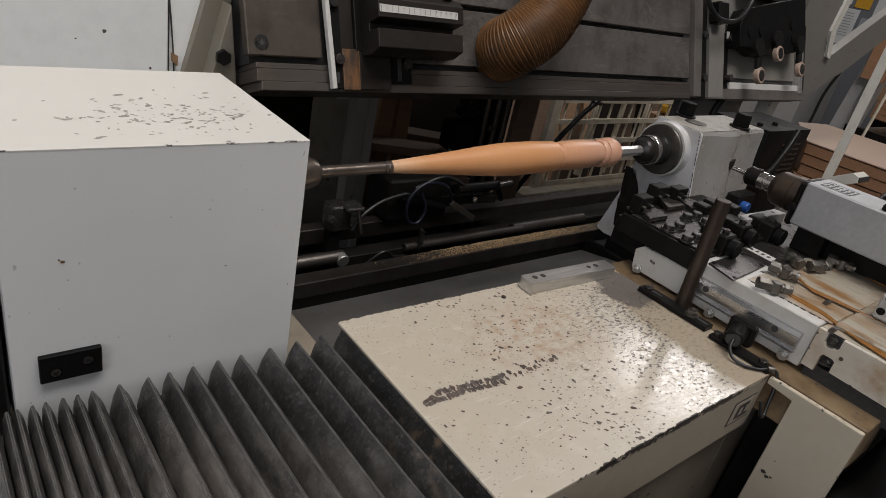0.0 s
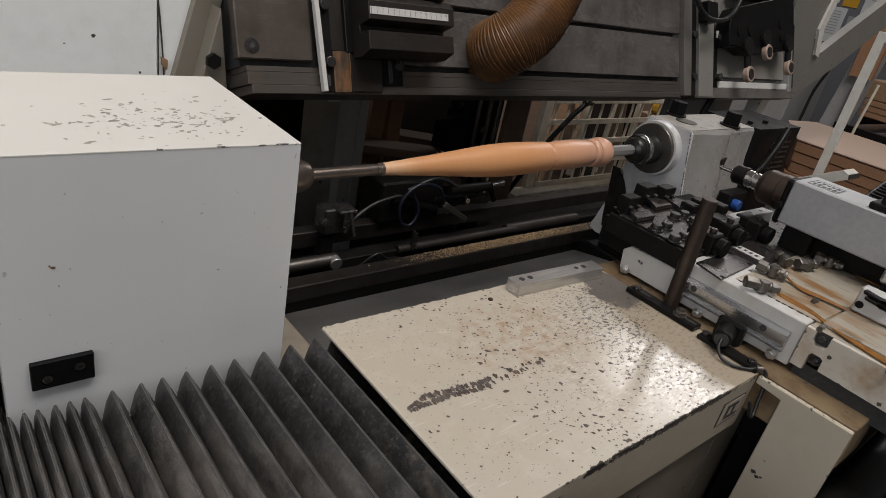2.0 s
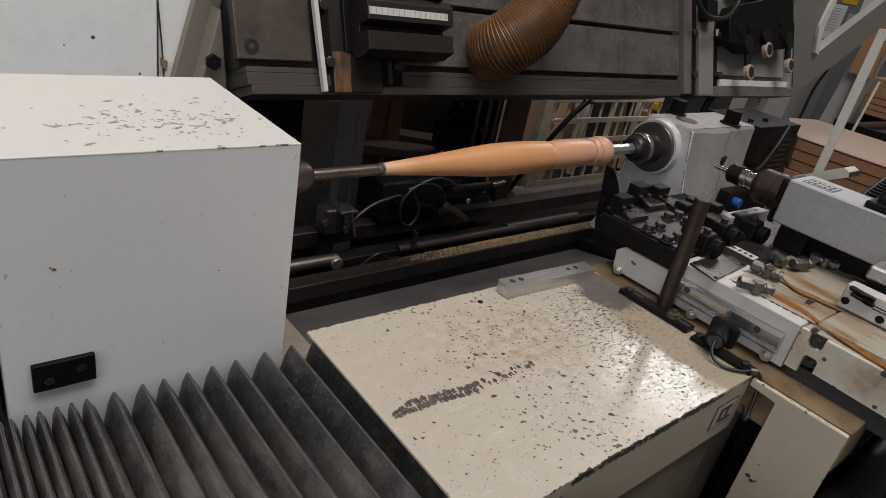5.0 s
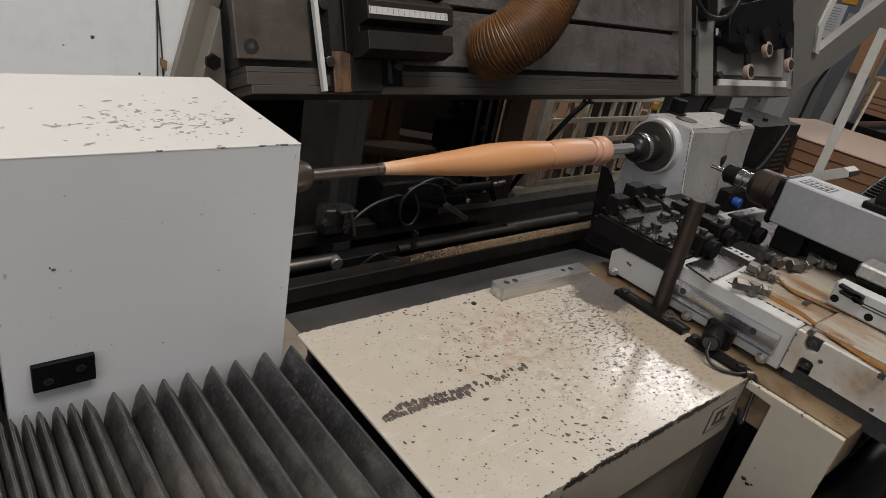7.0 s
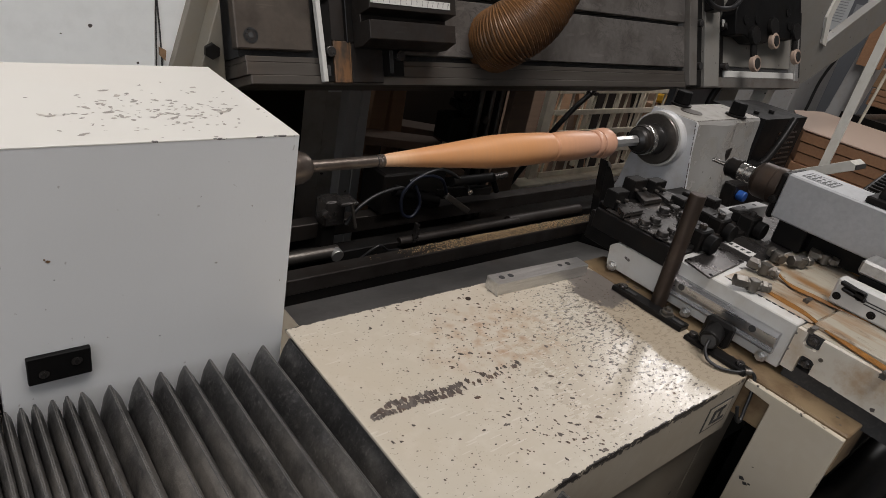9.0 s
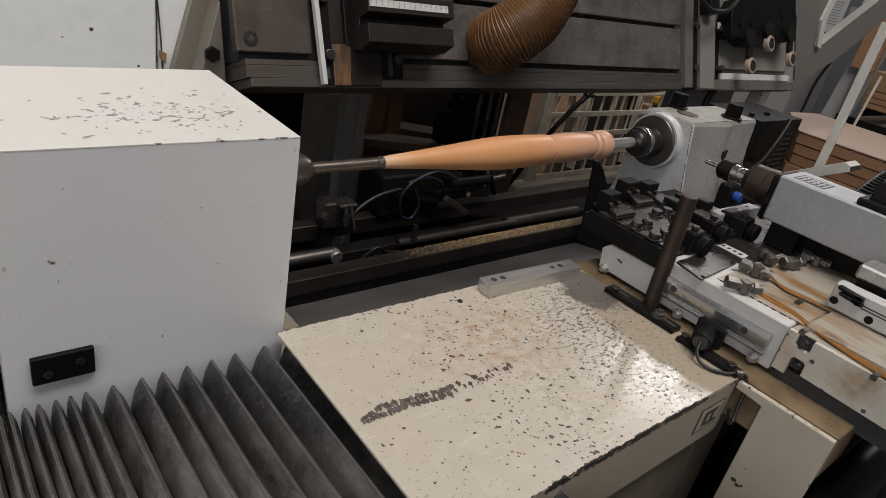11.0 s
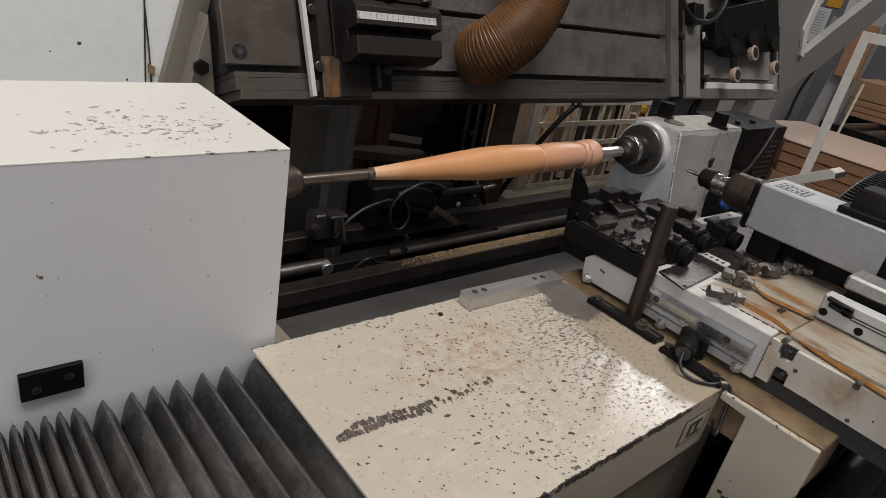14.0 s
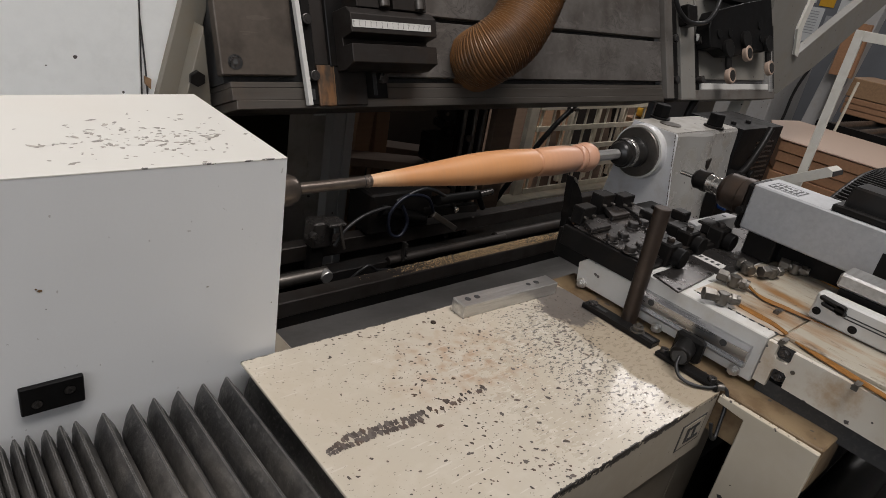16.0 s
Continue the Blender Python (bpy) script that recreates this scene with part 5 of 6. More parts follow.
def drill_unit():
    d = ride(thing("drilling_unit", (1.10, -0.35, 1.0146), "grey aluminium drilling motor with black collet chuck", "drilling unit"))
    body = part("housing", box(1.06, 1.142, -0.66, -0.2785, 1.0745, 1.1455, 0.0025), "housing", d, "scuffed grey housing")
    plq = part("rating_plate", box(1.073, 1.115, -0.338, -0.292, 1.1456, 1.1462, 0.0002), "housing", body, "printed rating plate")
    for x0, x1, y0, y1 in ((1.0735, 1.0755, -0.3375, -0.2925), (1.1125, 1.1145, -0.3375, -0.2925), (1.0756, 1.1124, -0.3375, -0.3355), (1.0756, 1.1124, -0.2945, -0.2925)):
        part("border", box(x0, x1, y0, y1, 1.1463, 1.1464), "ink", plq)
    for k in range(5):
        for x, w in ((1.0785, 0.014), (1.0965, 0.012)):
            part("print_bar", box(x, x + w - 0.002 * (k % 3), -0.3325 + 0.0076 * k, -0.3275 + 0.0076 * k, 1.1463, 1.1464), "ink", plq)
    part("terminal_box", [prism([(1.075, 1.1455), (1.075, 1.163), (1.085, 1.183), (1.135, 1.183), (1.142, 1.163), (1.142, 1.1455)], "y", -0.50, -0.395, 0.003)], "black", d, "black terminal box")
    part("terminal_foot", box(1.065, 1.145, -0.51, -0.385, 1.1457, 1.156, 0.002), "black", d)
    ax, az = 1.108, 1.109
    part("flange", [box(1.068, 1.140, -0.2785, -0.266, 1.068, 1.142, 0.004)], "black", d)
    part("bearing_nose", turned([(0.0, 0.0285), (0.004, 0.0302), (0.016, 0.0302), (0.0175, 0.0290), (0.040, 0.0290), (0.046, 0.0265), (0.050, 0.021), (0.052, 0.018)], (ax, -0.266, az), "y"), "rod", d, "oily brown bearing nose")
    part("spindle", turned([(0.05, 0.0145), (0.06, 0.0145), (0.0605, 0.0128), (0.066, 0.0128), (0.0665, 0.0148), (0.077, 0.0148)], (ax, -0.266, az), "y"), "chrome", d)
    part("collet_nut", turned([(0.076, 0.0155), (0.077, 0.0172), (0.084, 0.0172), (0.0845, 0.0158), (0.096, 0.0168), (0.101, 0.0125), (0.102, 0.005)], (ax, -0.266, az), "y"), "black", d, "black collet nut")
    part("bit", turned([(0.10, 0.0036), (0.128, 0.0036), (0.130, 0.002)], (ax, -0.266, az), "y", 20), "chrome", d, "short router bit")
    part("terminal_screw", hexbolt((1.068, -0.272, 1.10), (-1, 0, 0), 0.006, 0.012), "black", d)
    # the open gap's shade under the motor, put in as black blocks
    part("underside", [box(1.10, 1.142, -0.66, -0.30, 1.0345, 1.0743, 0.002), box(1.072, 1.10, -0.335, -0.29, 1.0345, 1.0743, 0.002)], "black", d, "black blocks added for the shade in the gap under the motor")
    part("side_label", box(1.0585, 1.06, -0.50, -0.466, 1.082, 1.118), "black", d)

    c = ride(thing("cable_chain", (1.142, -0.36, 1.12), "black plastic cable chain behind the motor", "cable chain"))
    a, b = Vector((1.165, -0.378, 1.112)), Vector((1.50, -0.370, 1.15))
    n = 30
    for k in range(n):
        p = a.lerp(b, k / (n - 1))
        p.z += 0.02 * math.sin(math.pi * k / (n - 1))
        part("link", box(p.x - 0.0026, p.x + 0.0026, p.y - 0.055, p.y + 0.035, p.z - 0.006, p.z + 0.006, 0.0008, 1), "black", c)
    part("side_chain", tube([a + Vector((0, 0.035, 0)), a.lerp(b, 0.5) + Vector((0, 0.035, 0.02)), b + Vector((0, 0.035, 0))], 0.006, seg=20), "black", c)

    f = ride(thing("profile_follower", (1.0, -0.47, 1.0215), "white follower slide with black latch and screws", "follower slide"), True)
    part("bracket", box(0.943, 0.962, -0.69, -0.452, 1.0385, 1.0755, 0.003), "white", f, "white aluminium bracket")
    part("groove", [box(0.9424, 0.9432, -0.69, -0.49, 1.0565, 1.058), box(0.9424, 0.9432, -0.69, -0.49, 1.0605, 1.062)], "ink", f)
    for y, z in ((-0.4595, 1.051), (-0.5035, 1.048), (-0.575, 1.046)):
        part("screw", hexbolt((0.943, y, z), (-1, 0, 0), 0.0052, 0.0012), "black", f)
    part("latch", [box(-0.004, 0.004, -0.016, 0.016, -0.0028, 0.0028, 0.0015, m=pose(0.939, -0.474, 1.0705, 6, 0, 0)), box(-0.004, 0.004, -0.015, 0.015, -0.0025, 0.0025, 0.0015, m=pose(0.939, -0.477, 1.0635, 6, 0, 0)), cyl((0.935, -0.484, 1.066), (0.943, -0.484, 1.066), 0.006, seg=20)], "black", f, "black spring latch")
    part("black_block", box(0.972, 1.004, -0.69, -0.465, 1.0385, 1.0815, 0.002), "black", f)
    part("upper_bar", box(0.966, 1.010, -0.69, -0.461, 1.082, 1.1015, 0.003), "alu", f, "bright upper bar")


drill_unit()


# ---- rear tool beam above the work ----
LEAN = -21.6                 # the beam's face leans back
FOOT = (0.19, 1.137)         # its lower front edge; parts are given as they stand before leaning


def leaning(name, x, label, category):
    ob = thing(name, (x, *FOOT), label, category)
    ob.rotation_euler = (radians(LEAN), 0, 0)
    return ob


def up(x0, x1, s0, s1, proud, deep=0.02, bevel=0.001):
    """A slab on the beam's face: its stretch along and up the face, and how far it stands out."""
    return box(x0, x1, FOOT[0] - proud, FOOT[0] - proud + deep, FOOT[1] + s0, FOOT[1] + s1, bevel)


def on_face(x, s, proud):
    return (x, FOOT[0] - proud, FOOT[1] + s)


def beam():
    b = leaning("rear_beam", 1.2, "dark steel rear tool beam with scuffed panels and slots", "machine beam")
    part("bottom_lip", up(0.380, 1.472, 0.0, 0.0125, 0.004, 0.10), "lip", b, "dark lower lip with a bright edge")
    part("lip_edge", up(0.50, 1.472, 0.0002, 0.0018, 0.0052, 0.001, 0), "shaft", b)
    part("lip_step", up(0.376, 1.472, 0.0128, 0.0300, 0.0012, 0.08, 0.0006), "lip", b)
    part("lip_ridge", up(0.376, 1.472, 0.0304, 0.038, 0.0, 0.08, 0.0006), "lip", b)
    part("slot_bed", up(0.374, 1.472, 0.0382, 0.52, -0.018, 0.08, 0), "ink", b)
    for s0, s1 in ((0.0475, 0.1405), (0.1495, 0.26), (0.269, 0.50)):
        part("panel", up(0.60, 1.4725, s0, s1, 0.0, 0.017), "panel", b, "scuffed grey steel panel")
    plate = part("left_plate", up(0.366, 0.4795, 0.047, 0.33, 0.0, 0.018, 0.0015), "steel_plate", b, "dark plate with a bored screw")
    bx, by, bz = on_face(0.3865, 0.0645, 0.0006)
    part("bore", turned([(0.0, 0.0105), (0.0, 0.0072), (0.0006, 0.0072)], (bx, by, bz), "y", 24), "ink", plate)
    part("bore_screw", [cyl((bx, by + 0.0003, bz), (bx, by - 0.0002, bz), 0.0072, seg=20)], "tool", plate)
    part("bore_socket", [cyl((bx, by - 0.0003, bz), (bx, by - 0.0005, bz), 0.0042, seg=6)], "ink", plate)
    return b


beam()


def scale_slide():
    t = leaning("scale_bracket", 0.5, "dark slotted bracket with a rusted edge and cap screws", "bracket")
    part("white_strip", box(-0.0038, 0.0034, -0.004, 0.006, 0.003, 0.34, 0.0008, m=pose(0.4885, FOOT[0] - 0.012, FOOT[1], 0, -2.2, 0)), "scale", t, "pale worn edge strip")
    rail = part("slotted_plate", up(0.4915, 0.5065, 0.004, 0.30, 0.008), "black", t)
    for x, s in ((0.5005, 0.046), (0.497, 0.126)):
        part("cap_screw", hexbolt(on_face(x, s, 0.008), (0, -1, 0), 0.0078, 0.007), "tool", rail)
    part("slot", up(0.4935, 0.5005, 0.012, 0.028, 0.0088, 0.001), "ink", rail)
    part("rusted_plate", up(0.507, 0.5355, 0.002, 0.062, 0.010), "rust_plate", t, "rust-orange bare plate")
    part("inner_plate", up(0.507, 0.5365, 0.0625, 0.32, 0.004), "steel_dark", t)
    part("edge_wire", tube([on_face(0.5335, 0.004, 0.0108), on_face(0.5345, 0.06, 0.0108), on_face(0.532, 0.16, 0.0108)], 0.0007, seg=6), "rusty", t)
    part("face_plate", up(0.5365, 0.5925, 0.003, 0.10, 0.010), "steel_dark", t)
    part("side_plate", up(0.5945, 0.637, 0.014, 0.10, 0.004), "black", t)
    part("cap_screw", hexbolt(on_face(0.6265, 0.045, 0.004), (0, -1, 0), 0.0085, 0.008), "tool", t)
    part("side_slot", up(0.609, 0.616, 0.018, 0.056, 0.0048, 0.001), "ink", t)

    s = leaning("scale_block", 0.62, "dark steel slide block with a short white ruler", "slide block")
    f, z = FOOT[0], FOOT[1]
    prof = [(f - 0.058, z + 0.060), (f - 0.058, z + 0.0865), (f - 0.034, z + 0.0865), (f - 0.034, z + 0.097), (f - 0.061, z + 0.1015), (f - 0.061, z + 0.128), (f - 0.05, z + 0.139), (f - 0.012, z + 0.139), (f - 0.012, z + 0.052), (f - 0.035, z + 0.052)]
    part("block", prism(prof, "x", 0.541, 0.702, 0.0008), "steel_dark", s)
    part("upper_block", [up(0.56, 0.60, 0.14, 0.22, 0.052, 0.045), up(0.625, 0.69, 0.14, 0.21, 0.054, 0.045)], "steel_dark", s)
    for x in (0.607, 0.675):
        part("screw", [cyl(on_face(x, 0.142, 0.056), on_face(x, 0.172, 0.056), 0.008, seg=20, bevel=0.001)], "shaft", s)
    r = part("ruler", up(0.5425, 0.6895, 0.1085, 0.1190, 0.0618, 0.0007, 0), "scale", s, "white centimetre ruler")
    part("tick", [up(0.5445 + 0.01 * k, 0.5449 + 0.01 * k, 0.110 if k % 5 else 0.1088, 0.1140, 0.0621, 0.0003, 0) for k in range(15)], "ink", r)
    for k in range(15):
        cu = bpy.data.curves.new("digit", "FONT")
        cu.body, cu.size, cu.align_x = str(k), 0.0045, "CENTER"
        ob = new("digit", cu)
        me = bpy.data.meshes.new_from_object(ob.evaluated_get(bpy.context.evaluated_depsgraph_get()))
        bpy.data.objects.remove(ob)
        me.transform(pose(*on_face(0.5447 + 0.01 * k, 0.1146, 0.0622), 90, 0, 0))
        me.transform(Matrix.Translation(-whole(r)))
        me.materials.append(MAT["ink"])
        dg = new("digit", me)
        dg.parent = r
    part("back_plate", up(0.53, 0.715, 0.06, 0.24, 0.012, 0.012), "black", s)


scale_slide()


def dust_hose():
    h = thing("dust_hose", (0.80, 0.2, 1.2), "amber ribbed dust extraction hose curving into the beam", "hose")
    path = [(0.8679, 0.2653, 1.1914), (0.8423, 0.223, 1.2068), (0.8258, 0.1864, 1.2229), (0.8316, 0.1661, 1.2396), (0.86, 0.1576, 1.2671), (0.8918, 0.1647, 1.3067), (0.9231, 0.1784, 1.3522), (0.9596, 0.1971, 1.4077)]
    ribs = 60
    part("hose_wall", tube(path, 0.05, seg=40, n=60, radius=lambda s: 0.0512 + 0.0022 * abs(math.sin(math.pi * ribs * s)) ** 0.7), "hose", h)
    way = smooth_path(path, 150)
    coil, up = [], Vector((0.13, 0.27, 0.95)).normalized()
    for i, p in enumerate(way):
        d = (way[min(i + 1, len(way) - 1)] - way[max(i - 1, 0)]).normalized()
        side = d.cross(up).normalized()
        up = side.cross(d).normalized()
        a = 2 * math.pi * ribs * i / (len(way) - 1)
        coil.append(p + (side * math.cos(a) + up * math.sin(a)) * 0.0528)
    part("wire_coil", tube(coil, 0.0021, seg=6, n=1), "hose_rib", h, "darker ribs of the spiral wire")


dust_hose()


def beam_end():
    e = leaning("beam_end_plate", 1.75, "grey and white end plates of the rear beam", "machine frame")
    part("front_strip", up(1.4745, 1.508, 0.004, 0.55, 0.012), "frame_dark", e)
    part("dark_rail", up(1.509, 1.560, 0.004, 0.55, -0.006), "black", e)
    part("white_column", up(1.561, 1.632, 0.003, 0.55, 0.002), "frame", e, "grey-white column")
    part("slot_strip", up(1.633, 1.663, 0.018, 0.165, -0.004), "black", e)
    for x, s in ((1.529, 0.050), (1.656, 0.052), (1.529, 0.15), (1.654, 0.151)):
        sc = part("socket_screw", [cyl(on_face(x, s, -0.004), on_face(x, s, 0.012), 0.0098, seg=20, bevel=0.001)], "tool", e)
        part("socket", [cyl(on_face(x, s, 0.012), on_face(x, s, 0.0124), 0.0052, seg=6)], "ink", sc)
    part("white_panel", up(1.664, 2.074, 0.056, 0.55, -0.012), "frame", e, "dull beige panel")
    # shade in the gap, painted as a black strip
    part("shadow_gap", up(1.664, 2.074, 0.044, 0.0555, -0.016, 0.01, 0), "ink", e)
    part("bright_bar", up(1.664, 2.074, 0.0265, 0.0435, 0.0, 0.03), "scale", e, "bright steel bar")
    part("lower_bar", up(1.561, 2.115, 0.0, 0.026, 0.001, 0.05), "frame_dark", e)
    part("end_strip", up(2.076, 2.098, 0.02, 0.175, 0.004), "alu", e)
    part("end_cap", up(2.099, 2.117, 0.03, 0.55, 0.0), "black", e)

    r = leaning("sanding_head", 1.78, "black roller head with three wooden rollers on the beam end", "roller head")
    f, z = FOOT[0], FOOT[1]
    out = [(1.652, 0.128), (1.650, 0.178), (1.665, 0.205), (1.68, 0.222), (1.85, 0.255), (2.02, 0.283), (2.034, 0.142), (1.96, 0.128), (1.90, 0.132), (1.80, 0.112), (1.74, 0.112), (1.70, 0.128)]
    part("body", prism([(x, z + s) for x, s in out], "y", f - 0.034, f + 0.004, 0.002), "matt_black", r)
    part("guard", up(1.70, 2.034, 0.26, 0.42, 0.02, 0.02), "black", r)
    for x, s, st in ((1.742, 0.058, 0.128), (1.846, 0.119, 0.155), (1.985, 0.083, 0.150)):
        a = part("arm", [up(x - 0.013, x + 0.009, s - 0.004, st, 0.044, 0.012, 0.004)], "black", r)
        part("hub", [cyl(on_face(x - 0.004, st, 0.034), on_face(x - 0.004, st, 0.046), 0.024, seg=24, bevel=0.002)], "black", a)
        part("roller", turned([(0, 0.012), (0.0, 0.0195), (0.002, 0.021), (0.012, 0.021), (0.014, 0.0195)], on_face(x, s, 0.048), "y", 32), "roller", a, "pale wooden roller")
        part("roller_hub", [cyl(on_face(x, s, 0.047), on_face(x, s, 0.0498), 0.0142, seg=24, bevel=0.001)], "cyl_dark", a)
    part("cable", tube([on_face(1.452, 0.30, 0.05), on_face(1.460, 0.225, 0.05), on_face(1.49, 0.19, 0.05), on_face(1.535, 0.178, 0.05), on_face(1.60, 0.185, 0.05), on_face(1.65, 0.215, 0.05), on_face(1.685, 0.26, 0.05), on_face(1.70, 0.32, 0.05)], 0.006, seg=20), "cable", r, "black cable loop")
    part("clip", up(1.640, 1.656, 0.150, 0.168, 0.006, 0.004), "scale", r)
    part("junction", up(1.555, 1.60, 0.18, 0.23, 0.03, 0.03, 0.003), "black", r)
    for x, s in ((1.70, 0.165), (1.76, 0.17), (1.94, 0.2), (1.95, 0.165)):
        part("boss", cyl(on_face(x, s, 0.034), on_face(x, s, 0.037), 0.012, seg=20, bevel=0.001), "matt_black", r)

    g = thing("side_frame", (2.3, 0.28, 0.6), "grey welded side frame with a gusset arm and white leg", "machine frame")
    arm = [(2.11, 1.13), (2.326, 1.13), (2.551, 1.223), (2.878, 1.398), (3.25, 1.60), (3.0, 1.60), (2.772, 1.472), (2.549, 1.355), (2.365, 1.256), (2.33, 1.262), (2.282, 1.339), (2.30, 1.47), (2.36, 1.60), (2.07, 1.60), (2.07, 1.30)]
    part("gusset_arm", prism(arm, "y", 0.27, 0.30, 0.001), "frame", g, "grey triangular gusset arm")
    part("gusset_edge", prism([(2.331, 1.262), (2.366, 1.2555), (2.340, 1.30), (2.318, 1.345), (2.34, 1.48), (2.302, 1.47), (2.283, 1.34)], "y", 0.262, 0.2695), "post_white", g, "bright cut edge")
    part("leg", prism([(2.06, 1.14), (2.11, 1.14), (2.02, 0.6), (1.97, 0.6)], "y", 0.25, 0.29, 0.001), "post_white", g, "white leg")
    part("rear_panel", box(1.70, 1.955, 0.34, 0.36, 0.6, 1.17), "bluegrey", g, "blue-grey rear panel")
    part("rear_panel_light", box(1.956, 2.06, 0.34, 0.36, 0.6, 1.17), "frame", g)
    part("strap", tube([(1.675, 0.205, 1.15), (1.655, 0.21, 1.10), (1.65, 0.21, 1.04)], 0.009, seg=20), "black", g)


beam_end()


def left_frame():
    c = thing("machine_cabinet", (0.1, 0.32, 0.0), "white painted machine cabinet behind the headstock", "machine cabinet")
    part("door", box(-0.6, 0.2885, 0.295, 0.32, 0.4, 2.0, 0.002), "cab", c, "off-white cabinet door")
    part("seal", box(0.289, 0.2905, 0.297, 0.32, 0.4, 2.0), "ink", c)
    part("flank", prism([(0.291, 0.5), (0.2915, 1.0), (0.33, 1.14), (0.36, 1.24), (0.46, 1.60), (0.291, 1.60)], "y", 0.299, 0.32), "cab", c, "bright cabinet flank")
    part("seam", tube([(0.2985, 0.298, 1.05), (0.2965, 0.298, 1.15), (0.2885, 0.298, 1.25), (0.28, 0.298, 1.34)], 0.0011, seg=6), "ink", c)
    part("flap", prism([(0.2935, 1.146), (0.3005, 1.139), (0.3015, 1.153), (0.293, 1.157)], "y", 0.293, 0.2985), "carton", c, "torn tape")
    f = thing("machine_column", (0.36, 0.3, 0.0), "grey leaning machine column behind the headstock", "machine frame")
    part("column", prism([(0.271, 1.0), (0.307, 1.136), (0.336, 1.246), (0.430, 1.60), (0.468, 1.60), (0.374, 1.25), (0.347, 1.137), (0.312, 1.0)], "y", 0.284, 0.2985, 0.001), "column", f, "grey beige column face")
    part("end_tab", prism([(0.357, 1.236), (0.373, 1.10), (0.375, 1.0), (0.30, 1.0), (0.334, 1.142)], "y", 0.2505, 0.2838, 0.001), "column", f, "beige end tab")
    part("bolt", cyl((0.347, 0.2505, 1.166), (0.347, 0.242, 1.166), 0.0112, seg=6, bevel=0.001), "black", f)


left_frame()


# ---- beyond the machine ----
def beyond():
    g = thing("grid_panel", (2.0, 0.7, 0.65), "pale wooden grid panel with square openings behind the lathe", "grid panel")
    x0, x1, z0, z1, y = 1.603, 2.50, 0.672, 1.06, 0.70
    part("stile", box(x0, x0 + 0.04, y, y + 0.02, z0, z1, 0.001), "cage", g)
    part("stile", box(x1 - 0.04, x1, y, y + 0.02, z0, z1, 0.001), "cage", g)
    for k in range(1, 15):
        x = x0 + 0.0605 * k
        part("bar", box(x, x + 0.008, y + 0.002, y + 0.009, z0, z1, 0.001), "cage", g)
    for z in (0.675, 0.748, 0.821, 0.894, 0.967, 1.04):
        part("cross_bar", box(x0 + 0.04, x1 - 0.04, y - 0.006, y + 0.0015, z, z + 0.018, 0.001), "cage", g)
    for k in range(3):
        x = 1.9 + 0.16 * k
        part("rear_bar", box(x, x + 0.016, y + 0.06, y + 0.075, z0, z1, 0.001), "cage", g)
    part("sill", box(1.52, 2.52, 0.66, 0.72, 0.642, 0.671, 0.002), "cage", g, "long pale sill")
    part("stand", [box(1.53, 2.52, 0.66, 0.72, 0.57, 0.6415), box(1.55, 1.60, 0.67, 0.71, 0.0, 0.57), box(2.4, 2.45, 0.67, 0.71, 0.0, 0.57)], "steel_dark", g)
    hs = thing("slack_hose", (1.72, 0.64, 1.05), "slack black hose hanging before the grid panel", "hose")
    part("hose", tube([(1.775, 0.64, 1.10), (1.722, 0.63, 1.018), (1.69, 0.62, 0.985), (1.645, 0.62, 0.95), (1.575, 0.62, 0.882), (1.52, 0.63, 0.80), (1.47, 0.66, 0.68)], 0.0085, seg=16), "cable", hs)
    part("joint", [cyl((1.692, 0.62, 0.988), (1.712, 0.622, 1.006), 0.012, seg=16, bevel=0.002), box(1.712, 1.73, 0.612, 0.62, 0.985, 0.995, 0.001)], "tool", hs)
    p = thing("timber_rack", (0.9, 0.62, 0.0), "dim rack of brown boards leaning behind the lathe", "timber rack")
    for x, w, lean, mat in ((0.777, 0.043, 3.2, "plank"), (0.905, 0.038, -1.2, "plank"), (0.985, 0.006, 6.0, "cage")):
        part("board", box(0, w, 0, 0.02, 0.0, 1.135 if w > 0.01 else 0.93, 0.001, m=pose(x, 0.55, 0.0, 0, lean, 0)), mat, p)
    for x0, x1, y0, z, turn in ((0.79, 0.86, 0.56, 0.965, 4), (0.76, 1.0, 0.50, 0.938, -9), (0.79, 1.06, 0.60, 0.945, -14), (0.75, 1.02, 0.43, 0.90, -6)):
        part("plank", box(0, x1 - x0, 0, 0.065, -0.02, 0.0, 0.001, m=pose(x0, y0, z, 0, 6, turn)), "old", p)
    part("post", [box(0.775, 0.80, 0.60, 0.63, 0.0, 0.845), box(0.96, 0.985, 0.60, 0.63, 0.0, 0.83)], "old", p)
    # the rack's deep shade is put into these boards' colour
    part("back", [box(0.735, 1.30, 0.78, 0.80, 0.0, 1.5), box(1.30, 1.56, 0.90, 0.92, 0.0, 1.5)], "hollow", p, "near-black board painted for the shade behind the rack")
    # boards added as dark backing behind the bars; two use near-black steel
    q = thing("leaning_boards", (2.3, 0.95, 0.0), "boards added as a dark backing behind the grid panel", "boards")
    for x, w, top, lean, mat in ((1.80, 0.07, 0.95, 14, "plank"), (2.14, 0.15, 1.08, 6, "steel_dark"), (2.36, 0.06, 0.98, -16, "plank"), (2.62, 0.09, 1.1, -8, "steel_dark"), (2.8, 0.1, 1.0, 5, "plank")):
        part("board", box(0, w, 0, 0.022, 0.0, top, 0.001, m=pose(x, 0.93, 0.0, -3, lean, 0)), mat, q)
    part("back_sheet", box(1.76, 3.0, 1.08, 1.10, 0.0, 1.12), "old", q, "brown sheet behind the boards")
